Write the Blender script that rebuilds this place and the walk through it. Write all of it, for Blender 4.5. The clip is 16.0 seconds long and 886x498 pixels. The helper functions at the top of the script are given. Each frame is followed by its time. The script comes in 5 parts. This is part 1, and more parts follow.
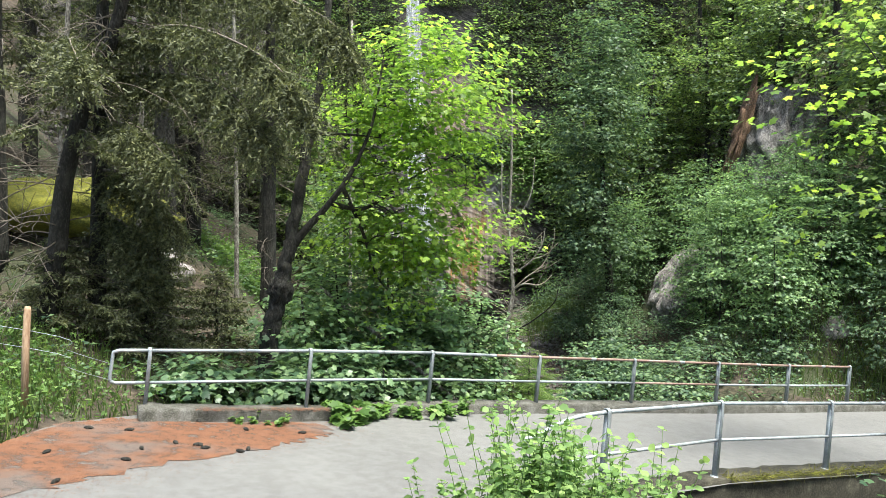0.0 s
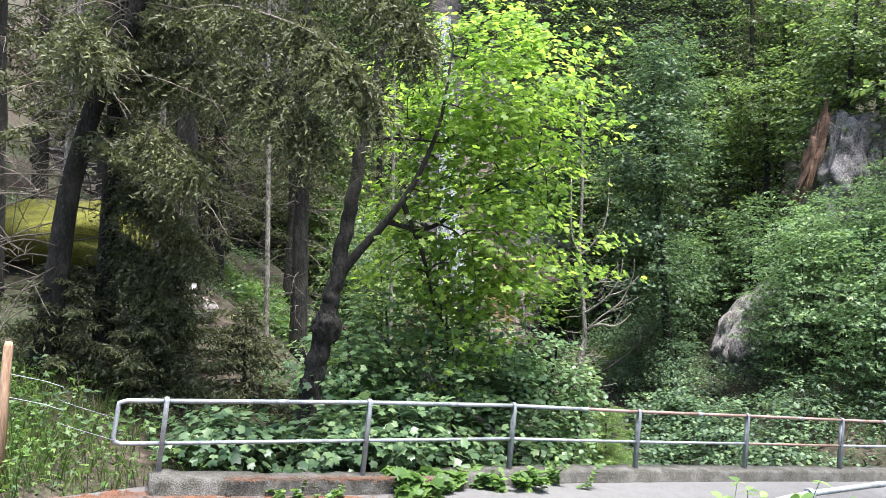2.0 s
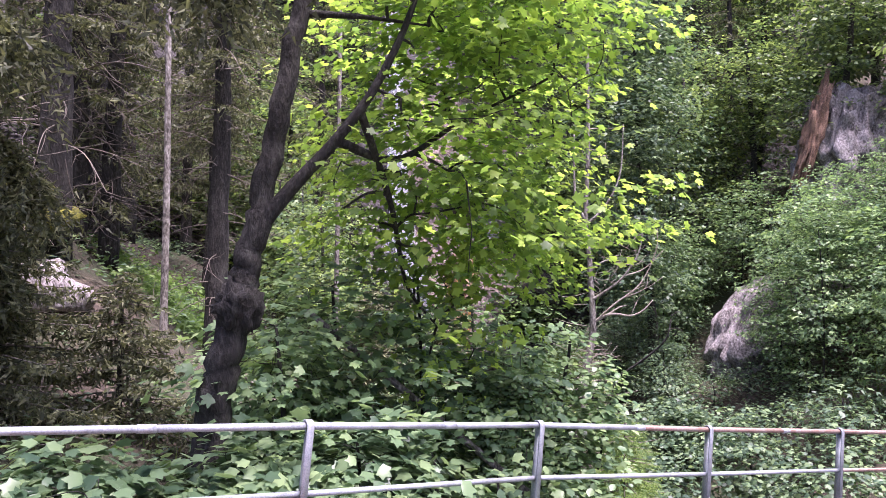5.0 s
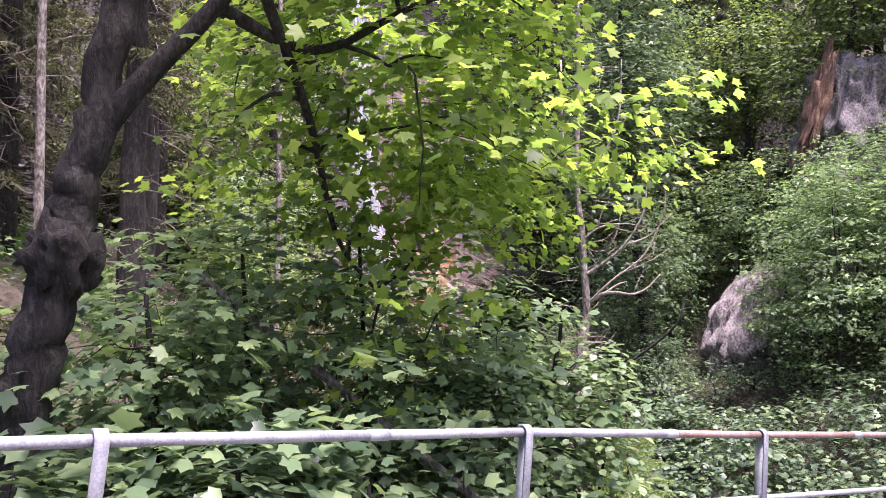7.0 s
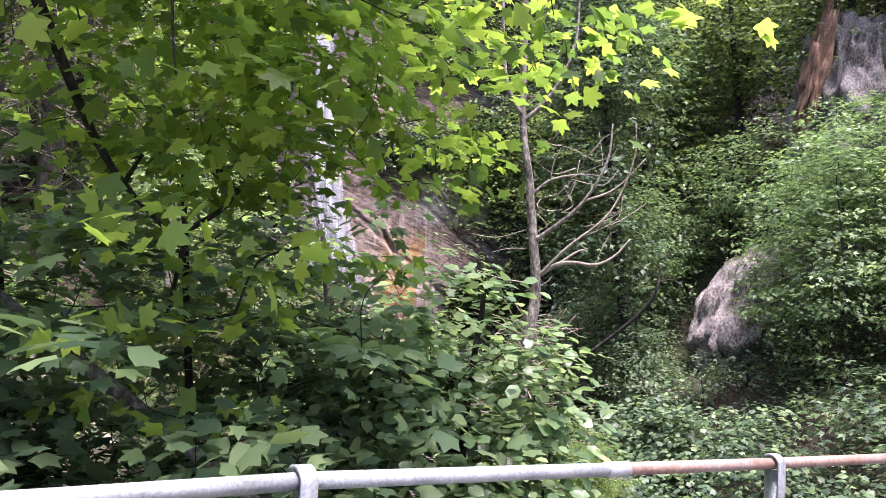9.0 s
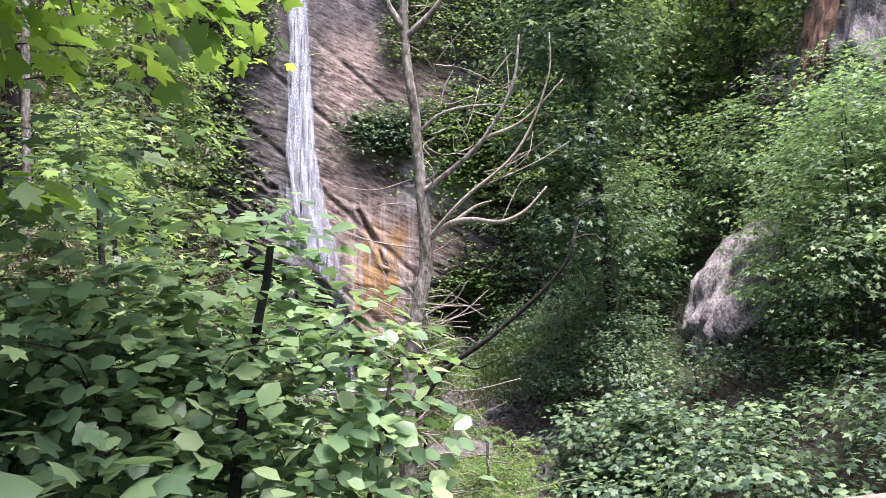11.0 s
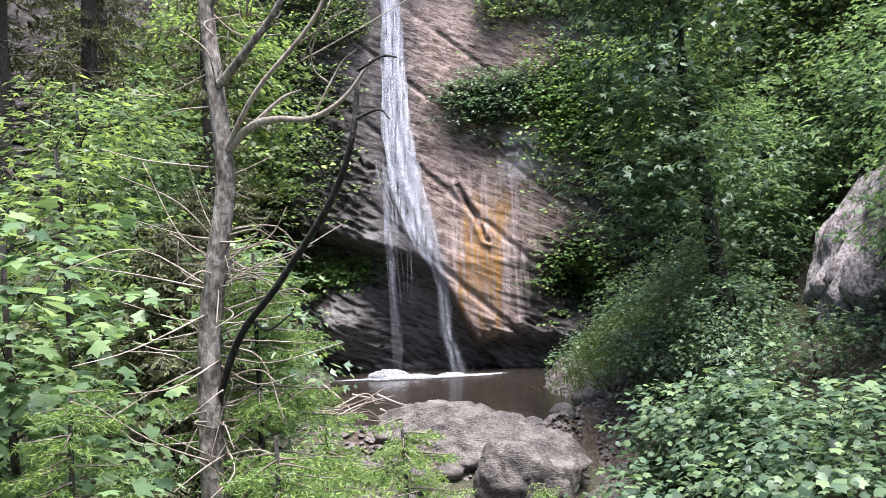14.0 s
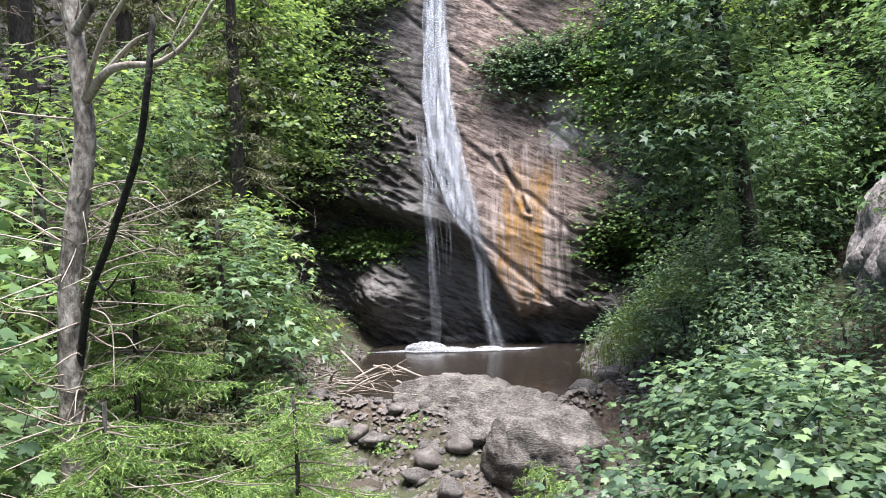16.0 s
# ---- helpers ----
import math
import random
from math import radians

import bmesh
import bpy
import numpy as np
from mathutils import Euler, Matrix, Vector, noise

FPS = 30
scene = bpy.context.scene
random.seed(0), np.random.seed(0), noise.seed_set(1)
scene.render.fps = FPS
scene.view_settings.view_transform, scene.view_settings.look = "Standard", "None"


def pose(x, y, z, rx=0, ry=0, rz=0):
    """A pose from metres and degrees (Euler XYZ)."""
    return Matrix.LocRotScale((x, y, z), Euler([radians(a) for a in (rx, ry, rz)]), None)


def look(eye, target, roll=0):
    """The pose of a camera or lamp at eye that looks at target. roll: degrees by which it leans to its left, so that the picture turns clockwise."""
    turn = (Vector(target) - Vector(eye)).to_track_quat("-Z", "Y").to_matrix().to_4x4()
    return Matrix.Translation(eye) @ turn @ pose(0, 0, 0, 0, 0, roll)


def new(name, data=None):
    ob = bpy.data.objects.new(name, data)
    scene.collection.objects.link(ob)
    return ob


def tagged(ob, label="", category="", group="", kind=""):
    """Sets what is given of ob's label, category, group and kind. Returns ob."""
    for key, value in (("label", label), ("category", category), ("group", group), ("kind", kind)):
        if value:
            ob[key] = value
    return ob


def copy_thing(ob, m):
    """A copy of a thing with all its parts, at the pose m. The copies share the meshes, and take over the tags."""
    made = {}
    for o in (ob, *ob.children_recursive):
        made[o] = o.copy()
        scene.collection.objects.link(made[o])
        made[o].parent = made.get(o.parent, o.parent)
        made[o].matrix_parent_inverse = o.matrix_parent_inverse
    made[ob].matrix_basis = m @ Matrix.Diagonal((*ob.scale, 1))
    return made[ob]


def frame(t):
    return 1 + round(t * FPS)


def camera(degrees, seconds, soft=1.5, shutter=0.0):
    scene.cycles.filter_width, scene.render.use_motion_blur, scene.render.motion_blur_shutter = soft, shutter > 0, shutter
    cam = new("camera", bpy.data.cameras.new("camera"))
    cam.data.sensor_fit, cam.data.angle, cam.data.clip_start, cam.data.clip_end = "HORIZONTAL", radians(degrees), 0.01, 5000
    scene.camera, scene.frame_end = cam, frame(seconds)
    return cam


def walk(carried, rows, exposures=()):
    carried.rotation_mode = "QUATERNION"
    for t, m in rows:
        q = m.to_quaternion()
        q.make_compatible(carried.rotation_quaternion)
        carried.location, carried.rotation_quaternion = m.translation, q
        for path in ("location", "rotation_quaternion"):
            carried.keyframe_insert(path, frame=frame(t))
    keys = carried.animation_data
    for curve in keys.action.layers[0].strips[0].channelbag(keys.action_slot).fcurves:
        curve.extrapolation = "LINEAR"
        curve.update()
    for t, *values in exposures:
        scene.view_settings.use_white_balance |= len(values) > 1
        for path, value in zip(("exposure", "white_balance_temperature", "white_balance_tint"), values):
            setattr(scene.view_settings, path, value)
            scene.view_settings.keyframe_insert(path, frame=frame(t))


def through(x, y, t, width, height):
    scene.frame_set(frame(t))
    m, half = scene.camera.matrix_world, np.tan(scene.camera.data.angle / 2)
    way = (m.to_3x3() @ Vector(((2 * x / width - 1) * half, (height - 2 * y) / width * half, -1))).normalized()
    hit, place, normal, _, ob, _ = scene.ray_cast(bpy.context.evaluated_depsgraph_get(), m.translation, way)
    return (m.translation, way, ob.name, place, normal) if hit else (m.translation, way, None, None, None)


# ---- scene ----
cam = camera(61.4, 16.0, soft=0.8)
PATH = [
    (0, (0.187, -0.069, 1.67), (0.155, 1.931, 1.619), 1.0),
    (0.5, (-0.011, 0.43, 1.591), (-0.059, 2.429, 1.583), 1.1),
    (1, (-0.229, 0.959, 1.514), (-0.291, 2.958, 1.543), 1.1),
    (1.5, (-0.471, 1.45, 1.425), (-0.543, 3.448, 1.483), 1.1),
    (2, (-0.708, 1.975, 1.341), (-0.776, 3.972, 1.42), 1.2),
    (2.5, (-0.83, 2.457, 1.214), (-0.89, 4.454, 1.311), 0.9),
    (3, (-0.95, 3.001, 1.136), (-0.989, 4.998, 1.243), 0.9),
    (3.5, (-1.058, 3.573, 1.042), (-1.064, 5.57, 1.151), 0.9),
    (4, (-1.154, 4.163, 0.978), (-1.123, 6.16, 1.09), 0.9),
    (6.5, (-0.943, 6.882, 0.542), (-0.801, 8.872, 0.678), 0.4),
    (7, (-0.811, 7.347, 0.474), (-0.661, 9.336, 0.613), 0.3),
    (7.5, (-0.656, 7.843, 0.394), (-0.5, 9.831, 0.536), 0.2),
    (8, (-0.441, 8.335, 0.335), (-0.274, 10.323, 0.476), 0.2),
    (8.5, (-0.224, 8.803, 0.296), (-0.051, 10.791, 0.434), 0.2),
    (9, (0.048, 9.197, 0.266), (0.224, 11.185, 0.4), 0.1),
    (9.5, (0.329, 9.53, 0.249), (0.501, 11.519, 0.379), -0.1),
    (10, (0.623, 9.896, 0.224), (0.786, 11.885, 0.345), -0.2),
    (10.2, (0.758, 10.042, 0.186), (0.916, 12.032, 0.304), -0.3),
    (12.3, (1.94, 11.504, -0.032), (1.959, 13.498, 0.119), -4.1),
    (12.5, (2.072, 11.609, -0.063), (2.052, 13.603, 0.088), -4.1),
    (13, (2.398, 11.842, -0.132), (2.267, 13.832, 0.018), -4.1),
    (13.5, (2.696, 12.077, -0.197), (2.456, 14.057, -0.06), -3.8),
    (14, (2.985, 12.246, -0.253), (2.659, 14.216, -0.139), -3.6),
    (14.5, (3.198, 12.438, -0.294), (2.81, 14.398, -0.206), -3.4),
    (15, (3.368, 12.589, -0.316), (2.931, 14.539, -0.246), -3.3),
    (15.5, (3.633, 12.665, -0.367), (3.149, 14.605, -0.307), -3.2),
    (16, (3.797, 12.748, -0.362), (3.278, 14.679, -0.305), -3.0),
]
walk(cam, [(t, look(e, g, r)) for t, e, g, r in PATH], [(0, 1.75, 6350, 2), (2, 1.93, 6000, 12), (4, 2.05, 5850, 38), (7, 2.07, 6200, 44), (10, 2.1, 6150, 28), (12.5, 1.95, 5900, 26), (16, 1.95, 6000, 16)])

# ---- world, sun ----
SUN_ELEV, SUN_AZ = 72, 140      # degrees; azimuth from +y towards +x
world = bpy.data.worlds.new("sky")
scene.world = world
world.use_nodes = True
wn = world.node_tree
sky = wn.nodes.new("ShaderNodeTexSky")
sky.sky_type, sky.sun_disc = "NISHITA", False
sky.sun_elevation, sky.sun_rotation = radians(SUN_ELEV), radians(SUN_AZ)
sky.air_density, sky.dust_density = 1.0, 3.0
wn.links.new(sky.outputs[0], wn.nodes["Background"].inputs[0])
wn.nodes["Background"].inputs[1].default_value = 0.092
sun = new("sun", bpy.data.lights.new("sun", "SUN"))
sun.data.energy, sun.data.angle, sun.data.color = 3.9, radians(28), (1.0, 0.95, 0.86)
sun_way = Vector((math.sin(radians(SUN_AZ)) * math.cos(radians(SUN_ELEV)), math.cos(radians(SUN_AZ)) * math.cos(radians(SUN_ELEV)), math.sin(radians(SUN_ELEV))))
sun.matrix_world = look(sun_way * 60, (0, 0, 0))

# ---- materials ----


def mat_base(name):
    m = bpy.data.materials.new(name)
    m.use_nodes = True
    nt = m.node_tree
    return m, nt, nt.nodes["Principled BSDF"]


def ramp(nt, src, stops):
    r = nt.nodes.new("ShaderNodeValToRGB")
    while len(r.color_ramp.elements) < len(stops):
        r.color_ramp.elements.new(0.5)
    for e, (p, c) in zip(r.color_ramp.elements, stops):
        e.position, e.color = p, (*c, 1)
    nt.links.new(src, r.inputs[0])
    return r.outputs[0]


def coords(nt, scale=(1, 1, 1), rot=(0, 0, 0)):
    g, mp = nt.nodes.new("ShaderNodeNewGeometry"), nt.nodes.new("ShaderNodeMapping")
    mp.inputs["Scale"].default_value, mp.inputs["Rotation"].default_value = scale, [radians(a) for a in rot]
    nt.links.new(g.outputs["Position"], mp.inputs[0])
    return mp.outputs[0]


def noise_tex(nt, vec, scale, detail=6, rough=0.6):
    n = nt.nodes.new("ShaderNodeTexNoise")
    n.inputs["Scale"].default_value, n.inputs["Detail"].default_value, n.inputs["Roughness"].default_value = scale, detail, rough
    nt.links.new(vec, n.inputs["Vector"])
    return n.outputs[0]


def mixc(nt, fac, a, b, kind="MIX"):
    m = nt.nodes.new("ShaderNodeMix")
    m.data_type, m.blend_type = "RGBA", kind
    for sock, v in ((m.inputs[0], fac), (m.inputs[6], a), (m.inputs[7], b)):
        if isinstance(v, (int, float)):
            sock.default_value = v
        elif isinstance(v, tuple):
            sock.default_value = (*v, 1)
        else:
            nt.links.new(v, sock)
    return m.outputs[2]


def calc(nt, op, a, b=0.0, clamp=False):
    m = nt.nodes.new("ShaderNodeMath")
    m.operation, m.use_clamp = op, clamp
    for sock, v in zip(m.inputs, (a, b)):
        if isinstance(v, (int, float)):
            sock.default_value = v
        else:
            nt.links.new(v, sock)
    return m.outputs[0]


def bump(nt, bsdf, height, strength=0.5, dist=0.02):
    b = nt.nodes.new("ShaderNodeBump")
    b.inputs["Strength"].default_value, b.inputs["Distance"].default_value = strength, dist
    nt.links.new(height, b.inputs["Height"])
    nt.links.new(b.outputs[0], bsdf.inputs["Normal"])


def rough_mat(name, dark, mid, light, scale=3.0, roughness=0.85, bump_d=0.02, stretch=(1, 1, 1), rot=(0, 0, 0), fine=12.0, metal=0.0):
    m, nt, p = mat_base(name)
    v = coords(nt, stretch, rot)
    a, b = noise_tex(nt, v, scale), noise_tex(nt, v, scale * fine)
    c = ramp(nt, a, [(0.36, dark), (0.5, mid), (0.64, light)])
    c = mixc(nt, 0.5, c, ramp(nt, b, [(0.38, dark), (0.51, mid), (0.64, light)]))
    nt.links.new(c, p.inputs["Base Color"])
    p.inputs["Roughness"].default_value, p.inputs["Metallic"].default_value = roughness, metal
    bump(nt, p, b, 0.7, bump_d)
    return m


def leaf_mat(name, dark, mid, light, through=0.4, gloss=0.45):
    m, nt, p = mat_base(name)
    g = nt.nodes.new("ShaderNodeNewGeometry")
    big = noise_tex(nt, coords(nt), 0.8, 2)
    f = calc(nt, "ADD", calc(nt, "MULTIPLY", g.outputs["Random Per Island"], 0.65), calc(nt, "MULTIPLY", big, 0.4))
    c = ramp(nt, f, [(0.12, dark), (0.5, mid), (0.95, light)])
    nt.links.new(c, p.inputs["Base Color"])
    p.inputs["Roughness"].default_value = gloss
    p.inputs["Specular IOR Level"].default_value = 0.35
    t, mx = nt.nodes.new("ShaderNodeBsdfTranslucent"), nt.nodes.new("ShaderNodeMixShader")
    warm = mixc(nt, 0.6, c, (0.9, 1.0, 0.25), "MULTIPLY")
    nt.links.new(mixc(nt, 0.5, warm, c, "ADD"), t.inputs[0])
    mx.inputs[0].default_value = through
    nt.links.new(p.outputs[0], mx.inputs[1])
    nt.links.new(t.outputs[0], mx.inputs[2])
    nt.links.new(mx.outputs[0], nt.nodes["Material Output"].inputs[0])
    return m


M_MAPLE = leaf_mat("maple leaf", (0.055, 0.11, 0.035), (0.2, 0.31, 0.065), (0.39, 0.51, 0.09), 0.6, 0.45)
# Maple leaf again for low plants, their shade put into a dimmer, bluer green.
M_SHADEMAPLE = leaf_mat("shaded maple leaf", (0.022, 0.05, 0.03), (0.1, 0.165, 0.085), (0.23, 0.32, 0.15), 0.35, 0.33)
M_ALDER = leaf_mat("round leaf", (0.04, 0.085, 0.045), (0.15, 0.24, 0.115), (0.3, 0.4, 0.19), 0.35, 0.33)
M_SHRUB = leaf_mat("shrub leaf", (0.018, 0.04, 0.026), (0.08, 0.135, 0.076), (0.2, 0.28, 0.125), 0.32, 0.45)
# Shrub leaf lightened: the stronger light on tall shrubs put into the colour.
M_LIGHTBANK = leaf_mat("lightened bank maple leaf", (0.03, 0.065, 0.035), (0.13, 0.215, 0.1), (0.27, 0.38, 0.15), 0.35, 0.45)
M_FAR = leaf_mat("woodland leaf", (0.017, 0.034, 0.02), (0.1, 0.155, 0.065), (0.28, 0.37, 0.1), 0.4, 0.5)
M_GRASS = leaf_mat("grass blade", (0.03, 0.055, 0.018), (0.08, 0.125, 0.035), (0.19, 0.24, 0.07), 0.4, 0.55)
M_HERB = leaf_mat("herb leaf", (0.045, 0.09, 0.03), (0.105, 0.185, 0.05), (0.2, 0.3, 0.085), 0.4, 0.5)
M_WEED = leaf_mat("soft weed leaf", (0.08, 0.14, 0.05), (0.17, 0.27, 0.09), (0.28, 0.38, 0.13), 0.4, 0.5)
M_SPRUCE = leaf_mat("spruce needle", (0.018, 0.023, 0.013), (0.075, 0.085, 0.042), (0.2, 0.21, 0.1), 0.25, 0.6)
M_FIR = leaf_mat("young spruce needle", (0.035, 0.075, 0.025), (0.13, 0.22, 0.06), (0.34, 0.44, 0.12), 0.3, 0.5)
M_BARK = rough_mat("bark", (0.005, 0.0045, 0.004), (0.016, 0.014, 0.011), (0.065, 0.062, 0.052), 7, 0.95, 0.06, (1, 1, 0.4), fine=5.0)
M_GREYBARK = rough_mat("grey bark", (0.035, 0.03, 0.024), (0.15, 0.135, 0.115), (0.34, 0.32, 0.29), 9, 0.9, 0.03, (1, 1, 0.5), fine=4.0)
M_DEAD = rough_mat("dead wood", (0.1, 0.075, 0.055), (0.26, 0.22, 0.18), (0.46, 0.42, 0.36), 6, 0.85, 0.01, (1, 1, 0.4))
M_TWIG = rough_mat("twig", (0.05, 0.04, 0.03), (0.12, 0.1, 0.08), (0.24, 0.21, 0.18), 6, 0.9, 0.005)
M_STEEL = rough_mat("galvanised steel", (0.2, 0.22, 0.24), (0.33, 0.36, 0.39), (0.46, 0.48, 0.5), 9, 0.5, 0.001, metal=0.35)
M_RUST = rough_mat("rusting steel pipe", (0.17, 0.1, 0.075), (0.27, 0.175, 0.14), (0.34, 0.3, 0.28), 5, 0.65, 0.001, metal=0.25)
M_CONC = rough_mat("weathered concrete", (0.02, 0.02, 0.012), (0.075, 0.07, 0.06), (0.16, 0.155, 0.145), 5, 0.92, 0.03)
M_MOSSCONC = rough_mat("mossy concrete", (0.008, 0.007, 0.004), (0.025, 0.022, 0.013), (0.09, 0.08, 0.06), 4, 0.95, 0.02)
M_STONE = rough_mat("slate boulder", (0.02, 0.018, 0.017), (0.11, 0.1, 0.092), (0.27, 0.25, 0.23), 3.5, 0.75, 0.12, (1, 0.5, 3.5), (12, 20, 0))
M_SLAB = rough_mat("weathered slate slab", (0.02, 0.018, 0.016), (0.09, 0.08, 0.07), (0.22, 0.2, 0.18), 2.2, 0.88, 0.06, (1.2, 1.0, 3.0), fine=9.0)
M_LIME = rough_mat("pale fissured rock", (0.04, 0.035, 0.033), (0.2, 0.178, 0.17), (0.4, 0.37, 0.36), 2.2, 0.92, 0.05, (1.3, 1.3, 0.9), fine=8.0)
M_PEBBLE = rough_mat("wet gravel", (0.03, 0.025, 0.022), (0.08, 0.068, 0.06), (0.2, 0.18, 0.165), 8, 0.6, 0.02)
M_STAKE = rough_mat("split wood stake", (0.25, 0.15, 0.09), (0.42, 0.28, 0.18), (0.55, 0.4, 0.28), 6, 0.8, 0.006, (1, 1, 0.15))
M_EARTH = rough_mat("rust-brown earth", (0.035, 0.021, 0.015), (0.14, 0.08, 0.05), (0.27, 0.17, 0.11), 3, 0.95, 0.04)
M_MOSS = rough_mat("sunlit moss", (0.04, 0.045, 0.006), (0.13, 0.13, 0.014), (0.25, 0.24, 0.03), 3, 0.95, 0.05)


def litter_mat():
    m, nt, p = mat_base("needle litter")
    v = coords(nt)
    big, mid, fine = noise_tex(nt, v, 1.1, 5), noise_tex(nt, v, 6, 6), noise_tex(nt, v, 90, 4)
    c = ramp(nt, fine, [(0.3, (0.04, 0.02, 0.012)), (0.5, (0.14, 0.06, 0.032)), (0.72, (0.25, 0.125, 0.07))])
    c = mixc(nt, 0.45, c, ramp(nt, mid, [(0.35, (0.08, 0.035, 0.02)), (0.62, (0.2, 0.085, 0.042))]))
    c = mixc(nt, ramp(nt, big, [(0.5, (0, 0, 0)), (0.66, (0.75, 0.75, 0.75))]), c, (0.11, 0.1, 0.095))
    nt.links.new(c, p.inputs["Base Color"])
    p.inputs["Roughness"].default_value = 0.95
    bump(nt, p, fine, 0.9, 0.012)
    tr, mx = nt.nodes.new("ShaderNodeBsdfTransparent"), nt.nodes.new("ShaderNodeMixShader")
    holes = calc(nt, "ADD", calc(nt, "MULTIPLY", mid, 0.6), calc(nt, "MULTIPLY", fine, 0.4))
    nt.links.new(ramp(nt, holes, [(0.38, (0, 0, 0)), (0.47, (1, 1, 1))]), mx.inputs[0])
    nt.links.new(tr.outputs[0], mx.inputs[1])
    nt.links.new(p.outputs[0], mx.inputs[2])
    nt.links.new(mx.outputs[0], nt.nodes["Material Output"].inputs[0])
    return m


M_LITTER = litter_mat()


def asphalt():
    m, nt, p = mat_base("worn asphalt")
    v = coords(nt)
    big, fine, spot = noise_tex(nt, v, 0.7, 4), noise_tex(nt, v, 180, 3), noise_tex(nt, v, 7, 6)
    c = ramp(nt, big, [(0.3, (0.085, 0.083, 0.086)), (0.55, (0.115, 0.113, 0.114)), (0.75, (0.145, 0.143, 0.144))])
    c = mixc(nt, 0.35, c, ramp(nt, fine, [(0.3, (0.05, 0.05, 0.05)), (0.6, (0.2, 0.195, 0.19))]))
    c = mixc(nt, 0.25, c, ramp(nt, spot, [(0.4, (0.085, 0.075, 0.07)), (0.6, (0.16, 0.155, 0.155))]))
    nt.links.new(c, p.inputs["Base Color"])
    p.inputs["Roughness"].default_value = 0.8
    bump(nt, p, fine, 0.5, 0.006)
    return m


def soil():
    m, nt, p = mat_base("forest soil")
    v = coords(nt)
    big, fine = noise_tex(nt, v, 0.6, 5), noise_tex(nt, v, 14, 8)
    c = ramp(nt, fine, [(0.3, (0.018, 0.013, 0.009)), (0.5, (0.05, 0.037, 0.026)), (0.7, (0.11, 0.085, 0.06))])
    c = mixc(nt, ramp(nt, big, [(0.45, (0, 0, 0)), (0.6, (0.7, 0.7, 0.7))]), c, (0.035, 0.05, 0.018))
    nt.links.new(c, p.inputs["Base Color"])
    p.inputs["Roughness"].default_value = 0.95
    bump(nt, p, fine, 0.9, 0.05)
    return m


def cliff_rock():
    """Thin-bedded shale dipping to one side: grey and tan faces, pale plaques, ochre seepage and black rock by the
    fall, wet and with the hollow's shade painted in.
    """
    m, nt, p = mat_base("bedded shale")
    tilt, squash = nt.nodes.new("ShaderNodeMapping"), nt.nodes.new("ShaderNodeMapping")
    tilt.inputs["Rotation"].default_value, squash.inputs["Scale"].default_value = (0, radians(-28), 0), (2.4, 2.4, 13.0)
    g, sep = nt.nodes.new("ShaderNodeNewGeometry"), nt.nodes.new("ShaderNodeSeparateXYZ")
    nt.links.new(g.outputs["Position"], tilt.inputs[0])
    nt.links.new(tilt.outputs[0], squash.inputs[0])
    nt.links.new(g.outputs["Position"], sep.inputs[0])
    x, z = sep.outputs[0], sep.outputs[2]
    bedv = squash.outputs[0]
    beds, leafs = noise_tex(nt, bedv, 0.9, 9, 0.78), noise_tex(nt, bedv, 2.6, 6, 0.75)
    big, mott = noise_tex(nt, coords(nt), 0.45, 5), noise_tex(nt, coords(nt), 3.2, 8, 0.7)
    streak = noise_tex(nt, coords(nt, (2.6, 1, 0.22)), 1.6, 9, 0.7)

    def box(value, lo, hi, soft):
        up = calc(nt, "DIVIDE", calc(nt, "SUBTRACT", value, lo), soft, True)
        down = calc(nt, "DIVIDE", calc(nt, "SUBTRACT", hi, value), soft, True)
        return calc(nt, "MULTIPLY", up, down)

    def ragged(value, amount):
        return calc(nt, "ADD", value, calc(nt, "MULTIPLY", calc(nt, "SUBTRACT", mott, 0.5), amount))

    grey = ramp(nt, mott, [(0.3, (0.035, 0.032, 0.031)), (0.5, (0.085, 0.078, 0.075)), (0.7, (0.16, 0.148, 0.143))])
    tan = ramp(nt, mott, [(0.3, (0.1, 0.074, 0.06)), (0.5, (0.225, 0.175, 0.148)), (0.7, (0.34, 0.28, 0.25))])
    face = calc(nt, "MULTIPLY", box(ragged(x, 2.2), -1.5, 3.4, 0.8), box(ragged(z, 1.6), -2.0, 9.0, 1.0))
    c = mixc(nt, face, grey, tan)
    lower_grey = calc(nt, "MULTIPLY", box(ragged(x, 0.8), 1.35, 5, 0.4), box(ragged(z, 0.8), -3.5, 1.0, 0.5))
    c = mixc(nt, calc(nt, "MULTIPLY", lower_grey, 0.8), c, grey)
    lines = ramp(nt, beds, [(0.38, (0.07, 0.06, 0.055)), (0.46, (0.5, 0.46, 0.44)), (0.53, (1, 1, 1))])
    c = mixc(nt, 0.9, c, lines, "MULTIPLY")
    c = mixc(nt, 0.6, c, ramp(nt, leafs, [(0.4, (0.3, 0.27, 0.25)), (0.52, (1, 1, 1))]), "MULTIPLY")
    wash = calc(nt, "MULTIPLY", calc(nt, "MULTIPLY", box(ragged(x, 1.4), -0.7, 2.4, 0.6), box(ragged(z, 1.2), -1.9, 4.0, 1.0)), ramp(nt, streak, [(0.46, (0, 0, 0)), (0.6, (0.8, 0.8, 0.8))]))
    c = mixc(nt, wash, c, (0.32, 0.265, 0.24))
    plaque = calc(nt, "MULTIPLY", calc(nt, "MULTIPLY", box(ragged(x, 1.0), 1.3, 3.7, 0.25), box(ragged(z, 1.6), 2.6, 4.4, 0.25)), ramp(nt, big, [(0.4, (0, 0, 0)), (0.5, (0.85, 0.85, 0.85))]))
